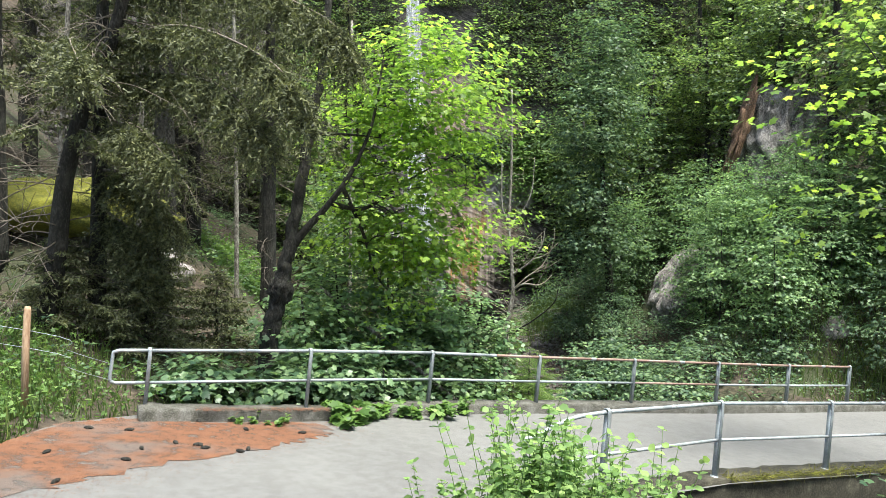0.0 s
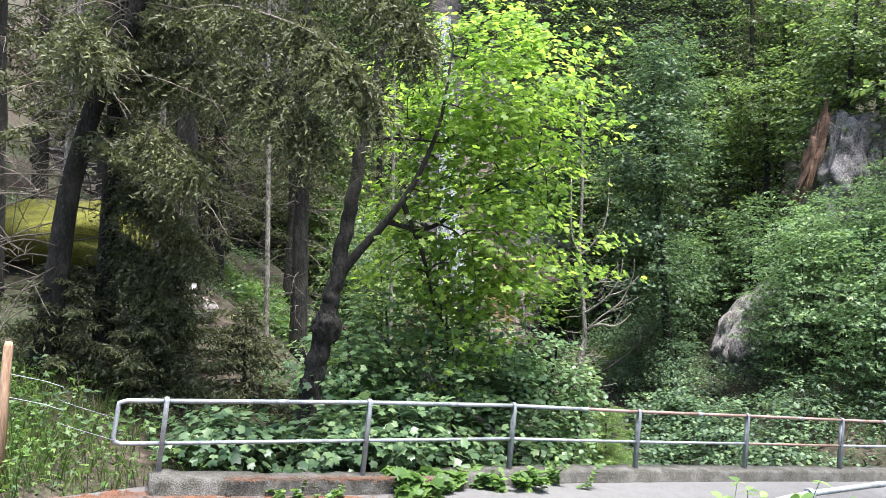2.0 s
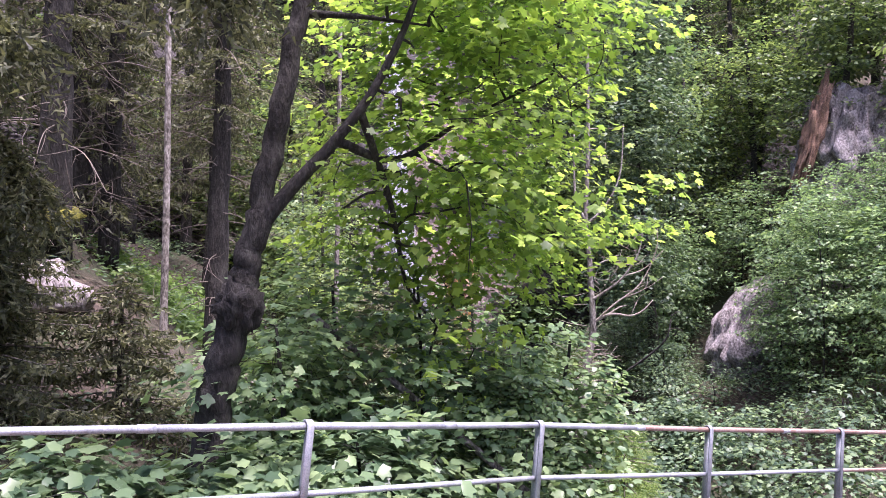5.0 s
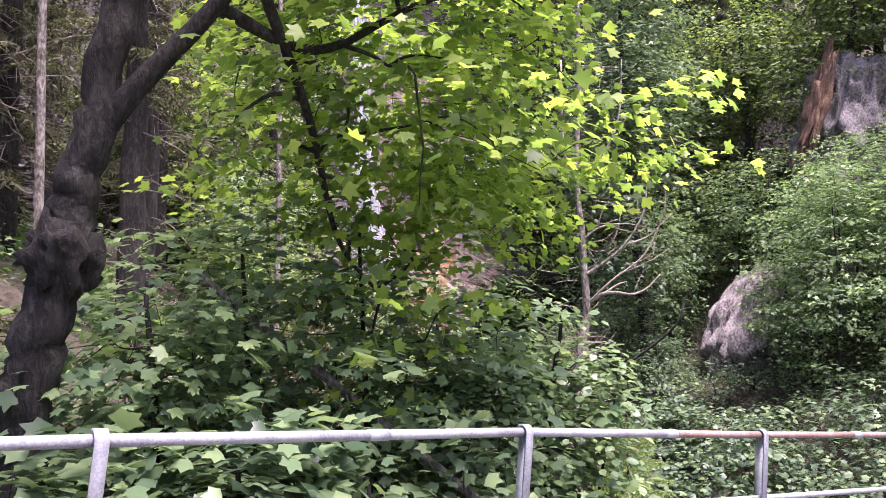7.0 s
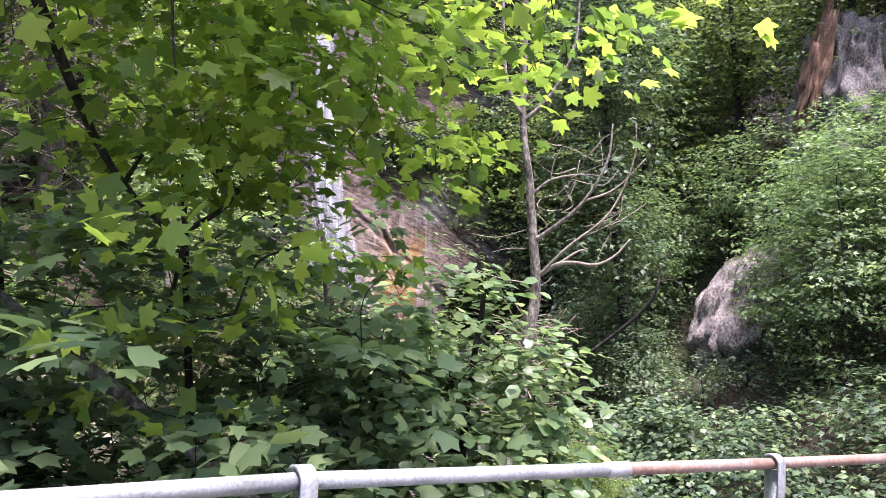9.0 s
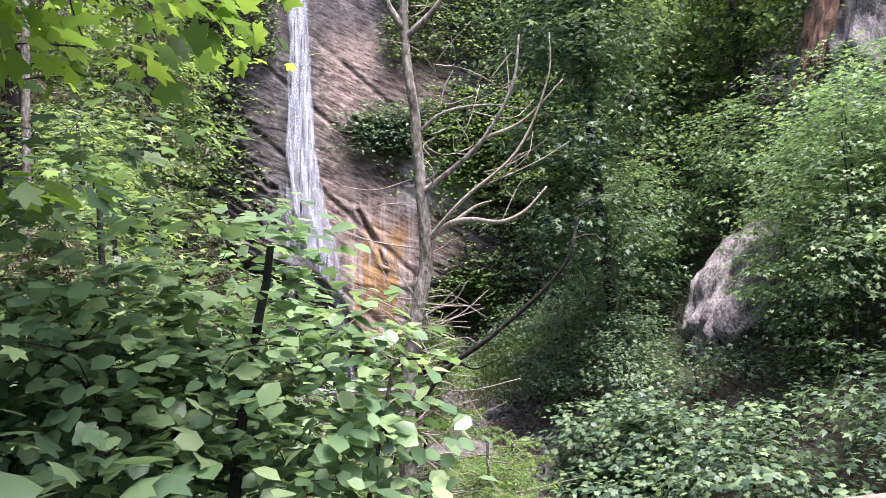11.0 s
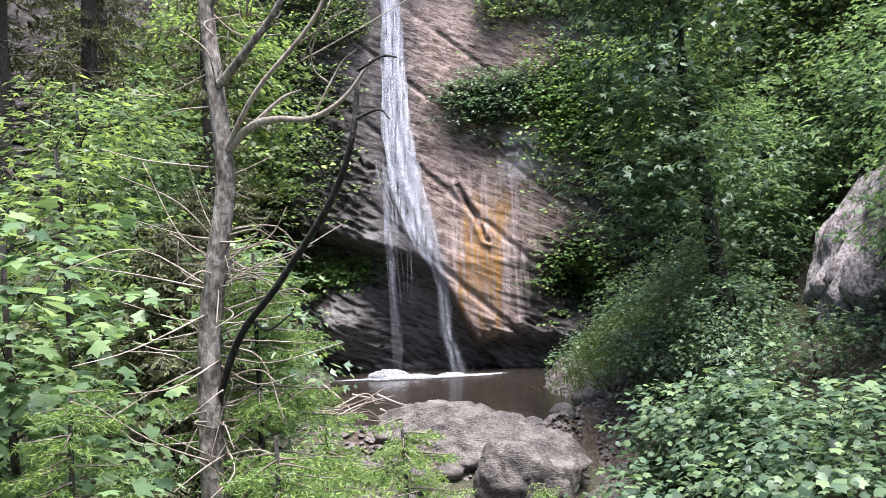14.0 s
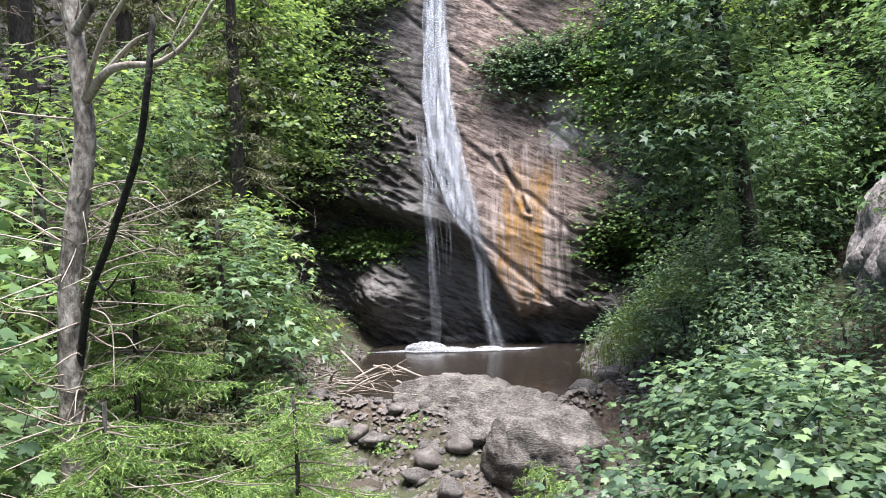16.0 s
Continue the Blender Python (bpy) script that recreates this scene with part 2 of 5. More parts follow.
    c = mixc(nt, plaque, c, (0.36, 0.33, 0.335))
    # the ochre narrows towards the water
    side = calc(nt, "SUBTRACT", x, calc(nt, "MULTIPLY", z, 0.16))
    ochre = calc(nt, "MULTIPLY", calc(nt, "MULTIPLY", box(ragged(side, 0.3), -0.15, 1.35, 0.22), box(ragged(z, 0.9), -1.9, 2.6, 0.9)), ramp(nt, streak, [(0.42, (0.95, 0.95, 0.95)), (0.56, (0.12, 0.12, 0.12))]))
    c = mixc(nt, ochre, c, ramp(nt, mott, [(0.3, (0.13, 0.06, 0.015)), (0.6, (0.31, 0.17, 0.035))]))
    # near-black for wet rock, with the hollow's shade put into the same colour
    wet_shade_x = calc(nt, "ADD", x, calc(nt, "MULTIPLY", z, 0.22))
    wet = calc(nt, "MULTIPLY", box(ragged(wet_shade_x, 0.3), -5.5, -0.12, 0.3), box(ragged(z, 0.6), -4.0, 2.4, 0.9))
    # the same near-black along the cliff's foot
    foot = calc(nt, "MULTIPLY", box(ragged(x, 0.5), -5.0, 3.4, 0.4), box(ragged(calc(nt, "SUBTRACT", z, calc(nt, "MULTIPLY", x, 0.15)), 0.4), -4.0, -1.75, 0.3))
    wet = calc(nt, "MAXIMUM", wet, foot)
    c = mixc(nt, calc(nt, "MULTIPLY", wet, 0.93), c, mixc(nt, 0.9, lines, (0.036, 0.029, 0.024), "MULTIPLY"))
    p.inputs["Specular IOR Level"].default_value = 0.3
    nt.links.new(c, p.inputs["Base Color"])
    nt.links.new(calc(nt, "SUBTRACT", 0.82, calc(nt, "MULTIPLY", wet, 0.3)), p.inputs["Roughness"])
    bump(nt, p, calc(nt, "ADD", beds, calc(nt, "MULTIPLY", leafs, 0.4)), 0.9, 0.05)
    return m


def water(name, colour, roughness, scale):
    m, nt, p = mat_base(name)
    v = coords(nt)
    n = noise_tex(nt, v, scale, 3)
    nt.links.new(ramp(nt, noise_tex(nt, v, 0.8, 3), [(0.3, colour), (0.7, tuple(c * 1.6 for c in colour))]), p.inputs["Base Color"])
    p.inputs["Roughness"].default_value = roughness
    bump(nt, p, n, 0.35, 0.03)
    return m


def falling_water():
    """White strings of water, with gaps between them."""
    m, nt, p = mat_base("falling water")
    n = calc(nt, "ADD", calc(nt, "MULTIPLY", noise_tex(nt, coords(nt, (20, 1.5, 0.5)), 1.3, 6, 0.65), 0.65), calc(nt, "MULTIPLY", noise_tex(nt, coords(nt, (3, 1, 1.2)), 1.8, 7, 0.7), 0.35))
    p.inputs["Base Color"].default_value, p.inputs["Roughness"].default_value = (0.5, 0.53, 0.58, 1), 0.45
    tr, mx = nt.nodes.new("ShaderNodeBsdfTransparent"), nt.nodes.new("ShaderNodeMixShader")
    g, sep = nt.nodes.new("ShaderNodeNewGeometry"), nt.nodes.new("ShaderNodeSeparateXYZ")
    nt.links.new(g.outputs["Position"], sep.inputs[0])
    thin = calc(nt, "ADD", 0.45, calc(nt, "MULTIPLY", calc(nt, "DIVIDE", calc(nt, "ADD", sep.outputs[2], 0.5), 3.0, True), 0.55))
    nt.links.new(calc(nt, "MULTIPLY", ramp(nt, n, [(0.4, (0.0, 0.0, 0.0)), (0.62, (0.36, 0.36, 0.36))]), thin), mx.inputs[0])
    nt.links.new(tr.outputs[0], mx.inputs[1])
    nt.links.new(p.outputs[0], mx.inputs[2])
    nt.links.new(mx.outputs[0], nt.nodes["Material Output"].inputs[0])
    return m


M_ROAD, M_SOIL, M_CLIFF = asphalt(), soil(), cliff_rock()
M_POOL = water("brown pool water", (0.022, 0.018, 0.014), 0.1, 5)
M_STREAM = water("shallow stream water", (0.04, 0.034, 0.027), 0.1, 9)
M_FALL = falling_water()


def foam():
    m, nt, p = mat_base("foam")
    n = noise_tex(nt, coords(nt, (1, 1, 2)), 11, 8, 0.8)
    p.inputs["Base Color"].default_value, p.inputs["Roughness"].default_value = (0.42, 0.44, 0.46, 1), 0.7
    tr, mx = nt.nodes.new("ShaderNodeBsdfTransparent"), nt.nodes.new("ShaderNodeMixShader")
    nt.links.new(ramp(nt, n, [(0.36, (0.15, 0.15, 0.15)), (0.66, (0.7, 0.7, 0.7))]), mx.inputs[0])
    nt.links.new(tr.outputs[0], mx.inputs[1])
    nt.links.new(p.outputs[0], mx.inputs[2])
    nt.links.new(mx.outputs[0], nt.nodes["Material Output"].inputs[0])
    return m


M_FOAM = foam()

# ---- mesh helpers ----
RNG = np.random.default_rng(7)


def mesh_np(name, v, f, mat, smooth=False):
    """A mesh from vertex rows and one or more arrays of faces, all faces of one array having as many corners."""
    me = bpy.data.meshes.new(name)
    groups = f if isinstance(f, list) else [f]
    groups = [np.asarray(g, np.int32) for g in groups if len(g)]
    v = np.asarray(v, np.float32)
    loops = np.concatenate([g.ravel() for g in groups])
    sizes = np.concatenate([np.full(len(g), g.shape[1], np.int32) for g in groups])
    me.vertices.add(len(v))
    me.vertices.foreach_set("co", v.ravel())
    me.loops.add(len(loops))
    me.loops.foreach_set("vertex_index", loops)
    me.polygons.add(len(sizes))
    me.polygons.foreach_set("loop_start", np.r_[0, np.cumsum(sizes)[:-1]].astype(np.int32))
    me.polygons.foreach_set("loop_total", sizes)
    if smooth:
        me.polygons.foreach_set("use_smooth", np.ones(len(sizes), bool))
    me.update(calc_edges=True)
    me.validate()
    me.materials.append(mat)
    return me


def part_np(name, v, f, mat, parent=None, smooth=False, label=""):
    ob = new(name, mesh_np(name, v, f, mat, smooth))
    if parent is not None:
        ob.parent = parent
    if label:
        ob["label"] = label
    return ob


def thing(name, at, label, category, group="", kind=""):
    ob = new(name)
    ob.location = at
    return tagged(ob, label, category, group, kind)


def tube(points, radii, sides=6, cap=True):
    """Vertices and quads of a tube along points."""
    pts, radii = np.asarray(points, float), np.asarray(radii, float) * np.ones(len(points))
    way = np.gradient(pts, axis=0)
    way /= np.linalg.norm(way, axis=1)[:, None] + 1e-9
    ref = np.where(np.abs(way[:, 2:3]) < 0.95, [[0, 0, 1.0]], [[1.0, 0, 0]])
    a = np.cross(way, ref)
    a /= np.linalg.norm(a, axis=1)[:, None] + 1e-9
    for i in range(1, len(a)):
        a[i] -= way[i] * (a[i] @ way[i])
        b0 = a[i - 1] - way[i] * (a[i - 1] @ way[i])
        a[i] = b0 / (np.linalg.norm(b0) + 1e-9)
    b = np.cross(way, a)
    ang = np.arange(sides) * 2 * np.pi / sides
    ring = np.cos(ang)[None, :, None] * a[:, None] + np.sin(ang)[None, :, None] * b[:, None]
    v = (pts[:, None] + ring * radii[:, None, None]).reshape(-1, 3)
    n = len(pts)
    i, j = np.meshgrid(np.arange(n - 1), np.arange(sides), indexing="ij")
    k = (j + 1) % sides
    f = np.stack([i * sides + j, i * sides + k, (i + 1) * sides + k, (i + 1) * sides + j], -1).reshape(-1, 4)
    if cap and sides == 4:
        f = np.r_[f, [[3, 2, 1, 0]], [[(n - 1) * 4 + q for q in range(4)]]]
    elif cap:
        v = np.r_[v, pts[:1], pts[-1:]]
        c0, c1 = n * sides, n * sides + 1
        e = [[c0, (q + 1) % sides, q, q] for q in range(sides)] + [[c1, (n - 1) * sides + q, (n - 1) * sides + (q + 1) % sides, (n - 1) * sides + (q + 1) % sides] for q in range(sides)]
        return v, [f, np.array([r[:3] for r in e])]
    return v, [f]


def gather(items):
    """Joins (vertices, faces) pairs."""
    vs, fs, n = [], {}, 0
    for v, f in items:
        for g in f if isinstance(f, list) else [f]:
            g = np.asarray(g)
            if len(g):
                fs.setdefault(g.shape[1], []).append(g + n)
        vs.append(v)
        n += len(v)
    return np.concatenate(vs), [np.concatenate(g) for g in fs.values()]


def smooth_path(points, n=16):
    """A smooth curve through a few points."""
    p = np.asarray(points, float)
    p = np.r_[[2 * p[0] - p[1]], p, [2 * p[-1] - p[-2]]]
    out = []
    for i in range(1, len(p) - 2):
        for u in np.linspace(0, 1, n, endpoint=False):
            a, b, c, d = p[i - 1 : i + 3]
            out.append(0.5 * (2 * b + (c - a) * u + (2 * a - 5 * b + 4 * c - d) * u**2 + (3 * b - a - 3 * c + d) * u**3))
    return np.array(out + [p[-2]])


def lobed(tips):
    out = [(math.sin(radians(a)) * r, math.cos(radians(a)) * r) for a, r in tips] + [(-math.sin(radians(a)) * r, math.cos(radians(a)) * r) for a, r in tips[:0:-1]]
    v = [(0, 0, 0.04)] + [(x, y, -0.16 * (x * x + y * y) + 0.05 * abs(x)) for x, y in out]
    n = len(out)
    return np.array(v), np.array([(0, 1 + (i + 1) % n, 1 + i) for i in range(n)])


LOBED = lobed([(0, 1.0), (25, 0.64), (50, 0.86), (78, 0.55), (106, 0.58), (160, 0.26)])
MAPLE = lobed([(0, 1.0), (9, 0.8), (16, 0.74), (24, 0.58), (36, 0.74), (48, 0.92), (57, 0.72), (74, 0.5), (90, 0.56), (107, 0.6), (132, 0.36), (172, 0.2)])
OVAL = (np.array([(0, 0, 0), (0.34, 0.3, 0.06), (0.36, 0.7, 0.05), (0, 1, -0.06), (-0.36, 0.7, 0.05), (-0.34, 0.3, 0.06), (0, 0.5, 0)], float), np.array([(0, 1, 6), (1, 2, 6), (2, 3, 6), (3, 4, 6), (4, 5, 6), (5, 0, 6)]))
RHOMB = (np.array([(0, 0, 0), (0.36, 0.45, 0.08), (0, 1, -0.05), (-0.36, 0.45, 0.08)], float), np.array([(0, 1, 2), (0, 2, 3)]))
TRILEAF = (np.array([(0, 0, 0), (0.2, 0.5, 0.06), (0, 1, -0.08), (-0.2, 0.5, 0.06), (0.75, 0.62, -0.1), (0.3, 0.2, 0), (-0.75, 0.62, -0.1), (-0.3, 0.2, 0)], float), np.array([(0, 1, 2), (0, 2, 3), (0, 4, 1), (0, 5, 4), (0, 3, 6), (0, 6, 7)]))
BLADE = (np.array([(-0.03, 0, 0), (0.03, 0, 0), (0.02, 0.55, 0.04), (-0.02, 0.55, 0.04), (0, 1, 0.22)], float), np.array([(0, 1, 2), (0, 2, 3), (3, 2, 4)]))


def leaves(points, normals, sizes, shape, rng, along=None):
    """Leaves of one shape at points, facing normals, turned at random, or with their tips along a way."""
    p, n = np.asarray(points, float), np.asarray(normals, float)
    n = n / (np.linalg.norm(n, axis=1)[:, None] + 1e-9)
    r = rng.normal(size=p.shape) if along is None else np.asarray(along, float)
    t = r - n * (r * n).sum(1)[:, None]
    t /= np.linalg.norm(t, axis=1)[:, None] + 1e-9
    b = np.cross(t, n)
    sv, sf = shape
    sizes = np.asarray(sizes, float) * np.ones(len(p))
    v = p[:, None] + sizes[:, None, None] * (sv[None, :, :1] * b[:, None] + sv[None, :, 1:2] * t[:, None] + sv[None, :, 2:] * n[:, None])
    f = sf[None] + (np.arange(len(p)) * len(sv))[:, None, None]
    return v.reshape(-1, 3), f.reshape(-1, sf.shape[1])


def leaf_sprays(centres, outs, per, radius, size, shape, rng, flat=0.22, tilt=0.38):
    """Layered sprays of leaves: a flat, loose group round each centre."""
    c = np.repeat(np.asarray(centres), per, axis=0)
    o = np.repeat(np.asarray(outs), per, axis=0)
    off = rng.normal(size=c.shape) * radius * np.array([0.55, 0.55, flat * 0.55])
    off[:, 2] -= 0.12 * (off[:, :2] ** 2).sum(1) / max(radius, 0.05)
    nrm = np.array([0, 0, 1.0]) + 0.45 * o + rng.normal(size=c.shape) * tilt
    return leaves(c + off, nrm, size * rng.uniform(0.6, 1.25, len(c)), shape, rng, along=off + rng.normal(size=c.shape) * 0.15 * radius + [0, 0, -0.02])


def blob_points(blob, n, rng):
    """Points in an ellipsoid, denser towards its skin, and the ways outwards."""
    c, r = np.array(blob[:3]), np.array(blob[3:6])
    d = rng.normal(size=(n, 3))
    d /= np.linalg.norm(d, axis=1)[:, None]
    u = rng.uniform(0.15, 1, n) ** 0.55
    lump = 1 + 0.22 * np.sin(d[:, 0] * 5 + c[0]) * np.cos(d[:, 1] * 4 + c[1]) + 0.15 * np.sin(d[:, 2] * 7 + c[2])
    return c + d * r * (u * lump)[:, None], d


def broadleaf(name, at, label, trunk, radius, blobs, sprays, per, spread, size, shape, leafm, seed, barkm=None, limbs=24, category="tree", group="", stems=()):
    """A tree or shrub: trunk through the points (relative to at), limbs to its sprays of leaves, and the crown."""
    rng = np.random.default_rng(seed)
    t = thing(name, at, label, category, group)
    path = smooth_path(trunk, 8)
    u = np.linspace(0, 1, len(path))
    wob = rng.normal(size=(len(path), 3)) * radius * 0.12
    part_np("trunk", *tube(path + wob, radius * (1.25 - u) ** 0.8 + 0.004, 9), barkm or M_BARK, t, True)
    for extra, rad in stems:
        q = smooth_path(extra, 8)
        part_np("limb", *tube(q, rad * (1.15 - np.linspace(0, 1, len(q))) + 0.003, 7), barkm or M_BARK, t, True)
    total = sum(b[3] * b[4] * b[5] for b in blobs)
    cs, os_ = [], []
    for b in blobs:
        c, o = blob_points(b, max(4, int(sprays * b[3] * b[4] * b[5] / total)), rng)
        cs.append(c), os_.append(o)
    cs, os_ = np.concatenate(cs), np.concatenate(os_)
    twigs = []
    nodes = np.concatenate([path] + [smooth_path(e, 8) for e, _ in stems])
    pick = cs[rng.permutation(len(cs))[:limbs]]
    pick = pick[np.argsort([np.linalg.norm(nodes - c, axis=1).min() for c in pick])]
    fat = np.full(len(nodes), radius * 0.3)
    for c in pick:
        d = np.linalg.norm(nodes - c, axis=1) + 0.25 * np.clip(nodes[:, 2] - c[2], 0, 9)
        k = int(np.argmin(d))
        s0, rad = nodes[k], max(0.003, min(fat[k] * 0.72, 0.016))
        mid = (s0 + c) / 2 + rng.normal(size=3) * 0.09 * np.linalg.norm(c - s0) + [0, 0, 0.06 * np.linalg.norm(c - s0)]
        q = smooth_path([s0, mid, c], 4)
        twigs.append(tube(q, np.linspace(rad, max(0.0025, rad * 0.55), len(q)), 4))
        nodes, fat = np.r_[nodes, q[2:]], np.r_[fat, np.full(len(q) - 2, rad)]
    if twigs:
        tagged(part_np("branching", *gather(twigs), barkm or M_BARK, t, True), kind="stuff")
    part_np("crown", *leaf_sprays(cs, os_, per, spread, size, shape, rng), leafm, t)
    return t


def spruce_parts(t, h, reach, trunk_r, seed, needlem, whorl=0.28, start=0.15, droop=0.45, needle=0.07, twig_step=0.07, per_twig=9, dead=10, barkm=None, lean=(0, 0), thin=0.06, hang=0.9):
    """A spruce: straight trunk, drooping boughs with hanging twigs of needles, bare dead branches below."""
    rng = np.random.default_rng(seed)
    zs = np.linspace(0, h, 22)
    bend = np.array(lean if len(lean) > 2 else [(0, 0, 0), (lean[0], lean[1], h)], float)

    def axis(z):
        return np.array([np.interp(z, bend[:, 2], bend[:, 0]), np.interp(z, bend[:, 2], bend[:, 1]), z])

    path = np.array([axis(z) for z in zs])
    part_np("trunk", *tube(path + rng.normal(size=path.shape) * trunk_r * 0.06, trunk_r * (1.12 - zs / h) + 0.005, 9), barkm or M_BARK, t, True)
    sticks, P, N, A, S = [], [], [], [], []
    z = h * start
    while z < h * 0.985:
        k = 1 - z / h
        for a in rng.uniform(0, 2 * np.pi) + np.arange(5) * 2 * np.pi / 5 + rng.normal(size=5) * 0.25:
            ln = reach * (k**0.75) * rng.uniform(0.65, 1.1) + 0.12
            d = np.array([math.cos(a), math.sin(a), 0])
            u = np.linspace(0, 1, 6)
            zj = z + rng.normal() * whorl * 0.35
            q = axis(zj) + d * (ln * u)[:, None]
            q[:, 2] += ln * (0.12 * u - droop * u**1.6 + 0.12 * u**4)
            sticks.append(tube(q, np.linspace(0.006 + 0.006 * ln, 0.002, 6), 3, False))
            side = np.cross(d, [0, 0, 1])
            m = max(3, int(ln / twig_step))
            for uu in np.linspace(0.12, 1, m):
                b = np.array([np.interp(uu, u, q[:, i]) for i in range(3)])
                for sg in (-1, 1):
                    tl = (0.34 * ln * (1.05 - uu) + 0.07) * rng.uniform(0.6, 1.2)
                    way = side * sg * 0.75 + d * 0.55 + np.array([0, 0, -0.2 - hang * rng.random()])
                    way /= np.linalg.norm(way)
                    w = np.linspace(0.05, 1, per_twig)[:, None]
                    P.append(b + way * tl * w + [0, 0, 0])
                    A.append(way + rng.normal(size=(per_twig, 3)) * 0.55)
                    N.append(rng.normal(size=(per_twig, 3)) + [0, 0, 0.8])
                    S.append(needle * rng.uniform(0.7, 1.3, per_twig) * (1.1 if tl > 0.12 else 0.8))
        z += whorl * rng.uniform(0.7, 1.2) * (0.5 + 0.7 * k)
    for _ in range(dead):
        a, z0, ln = rng.uniform(0, 2 * np.pi), rng.uniform(0.04, max(start, 0.12) + 0.15) * h, rng.uniform(0.4, 1.0) * reach
        d = np.array([math.cos(a), math.sin(a), rng.uniform(-0.5, 0.15)])
        q = smooth_path([axis(z0), axis(z0) + d * ln * 0.5 + rng.normal(size=3) * 0.05, axis(z0) + d * ln + [0, 0, -0.2 * ln]], 4)
        sticks.append(tube(q, np.linspace(0.014, 0.004, len(q)), 3, False))
        for _ in range(6):
            i = rng.integers(2, len(q))
            e = q[i] + rng.normal(size=3) * 0.14 * ln + d * 0.1 * ln
            sticks.append(tube([q[i], (q[i] + e) / 2 + rng.normal(size=3) * 0.02, e], [0.006, 0.005, 0.003], 3, False))
    tagged(part_np("branching", *gather(sticks), M_TWIG, t, True), kind="stuff")
    sliver = (np.array([(-thin, 0, 0), (thin, 0, 0), (0, 1.4, -0.1)], float), np.array([(0, 1, 2)]))
    part_np("foliage", *leaves(np.concatenate(P), np.concatenate(N), np.concatenate(S), sliver, rng, along=np.concatenate(A)), needlem, t)
    return t


def spruce(at, h, reach, trunk_r, seed, label, needlem=None, category="spruce tree", group="", **kw):
    return spruce_parts(thing("spruce_tree", at, label, category, group), h, reach, trunk_r, seed, needlem or M_SPRUCE, **kw)


def lump_mesh(radii, seed, rough=0.25, res=24, freq=1.4, bed=0.0):
    """A closed stone: a ball pushed in and out by noise, with beds where asked."""
    th, ph = np.linspace(0, np.pi, res // 2 + 1), np.arange(res) * 2 * np.pi / res
    v = []
    for a in th:
        for b in ph:
            d = Vector((math.sin(a) * math.cos(b), math.sin(a) * math.sin(b), math.cos(a)))
            o = Vector((seed * 3.1, seed * 1.7, seed))
            k = 1 + rough * noise.fractal(d * freq + o, 1.0, 2.0, 4) + rough * 0.5 * noise.noise(d * freq * 0.7 - o)
            p = Vector((d.x * radii[0], d.y * radii[1], d.z * radii[2])) * k
            if bed:
                p += Vector((d.x, d.y, 0)) * bed * math.copysign(abs(math.sin(p.z * 14 + p.x * 3 + seed)) ** 0.5, math.sin(p.z * 14 + p.x * 3 + seed))
            v.append(p)
    f = [(i * res + j, (i + 1) * res + j, (i + 1) * res + (j + 1) % res, i * res + (j + 1) % res) for i in range(len(th) - 1) for j in range(res)]
    return np.array(v), np.array(f)


def slab_mesh(radii, seed, planes=16, res=40, rough=0.05, bed=0.02, crack=0.04):
    """A broken block: flat faces cut by planes, with bedding steps and a worn surface."""
    rng = np.random.default_rng(int(seed * 100))
    nrm = rng.normal(size=(planes, 3))
    nrm /= np.linalg.norm(nrm, axis=1)[:, None]
    dist = rng.uniform(0.72, 1.0, planes)
    v = []
    for a in np.linspace(0, np.pi, res // 2 + 1):
        for b in np.arange(res) * 2 * np.pi / res:
            d = np.array([math.sin(a) * math.cos(b), math.sin(a) * math.sin(b), math.cos(a)])
            k = nrm @ d
            r = min(1.25, float((dist[k > 0.05] / k[k > 0.05]).min()) if (k > 0.05).any() else 1.25)
            p = d * r * radii
            n = noise.fractal(Vector(p * 2.2 + seed), 1.0, 2.1, 5)
            p = p + d * rough * (n * 1.5 - 1.2 * abs(noise.noise(Vector(p * 5 + seed))))
            p[:2] += d[:2] * bed * (((p[2] + 0.25 * p[0]) * 9 + n) % 1)
            s1, s2 = noise.noise(Vector((p[0] * 2.3, p[1] * 2.3, p[2] * 0.9)) + Vector((seed, 0, 0))), noise.noise(Vector(p * 3.1 + seed))
            p = p - d * crack * (max(0, 1 - abs(s1) * 9) + 0.6 * max(0, 1 - abs(s2) * 9))
            v.append(p)
    f = [(i * res + j, (i + 1) * res + j, (i + 1) * res + (j + 1) % res, i * res + (j + 1) % res) for i in range(res // 2) for j in range(res)]
    return np.array(v), np.array(f)


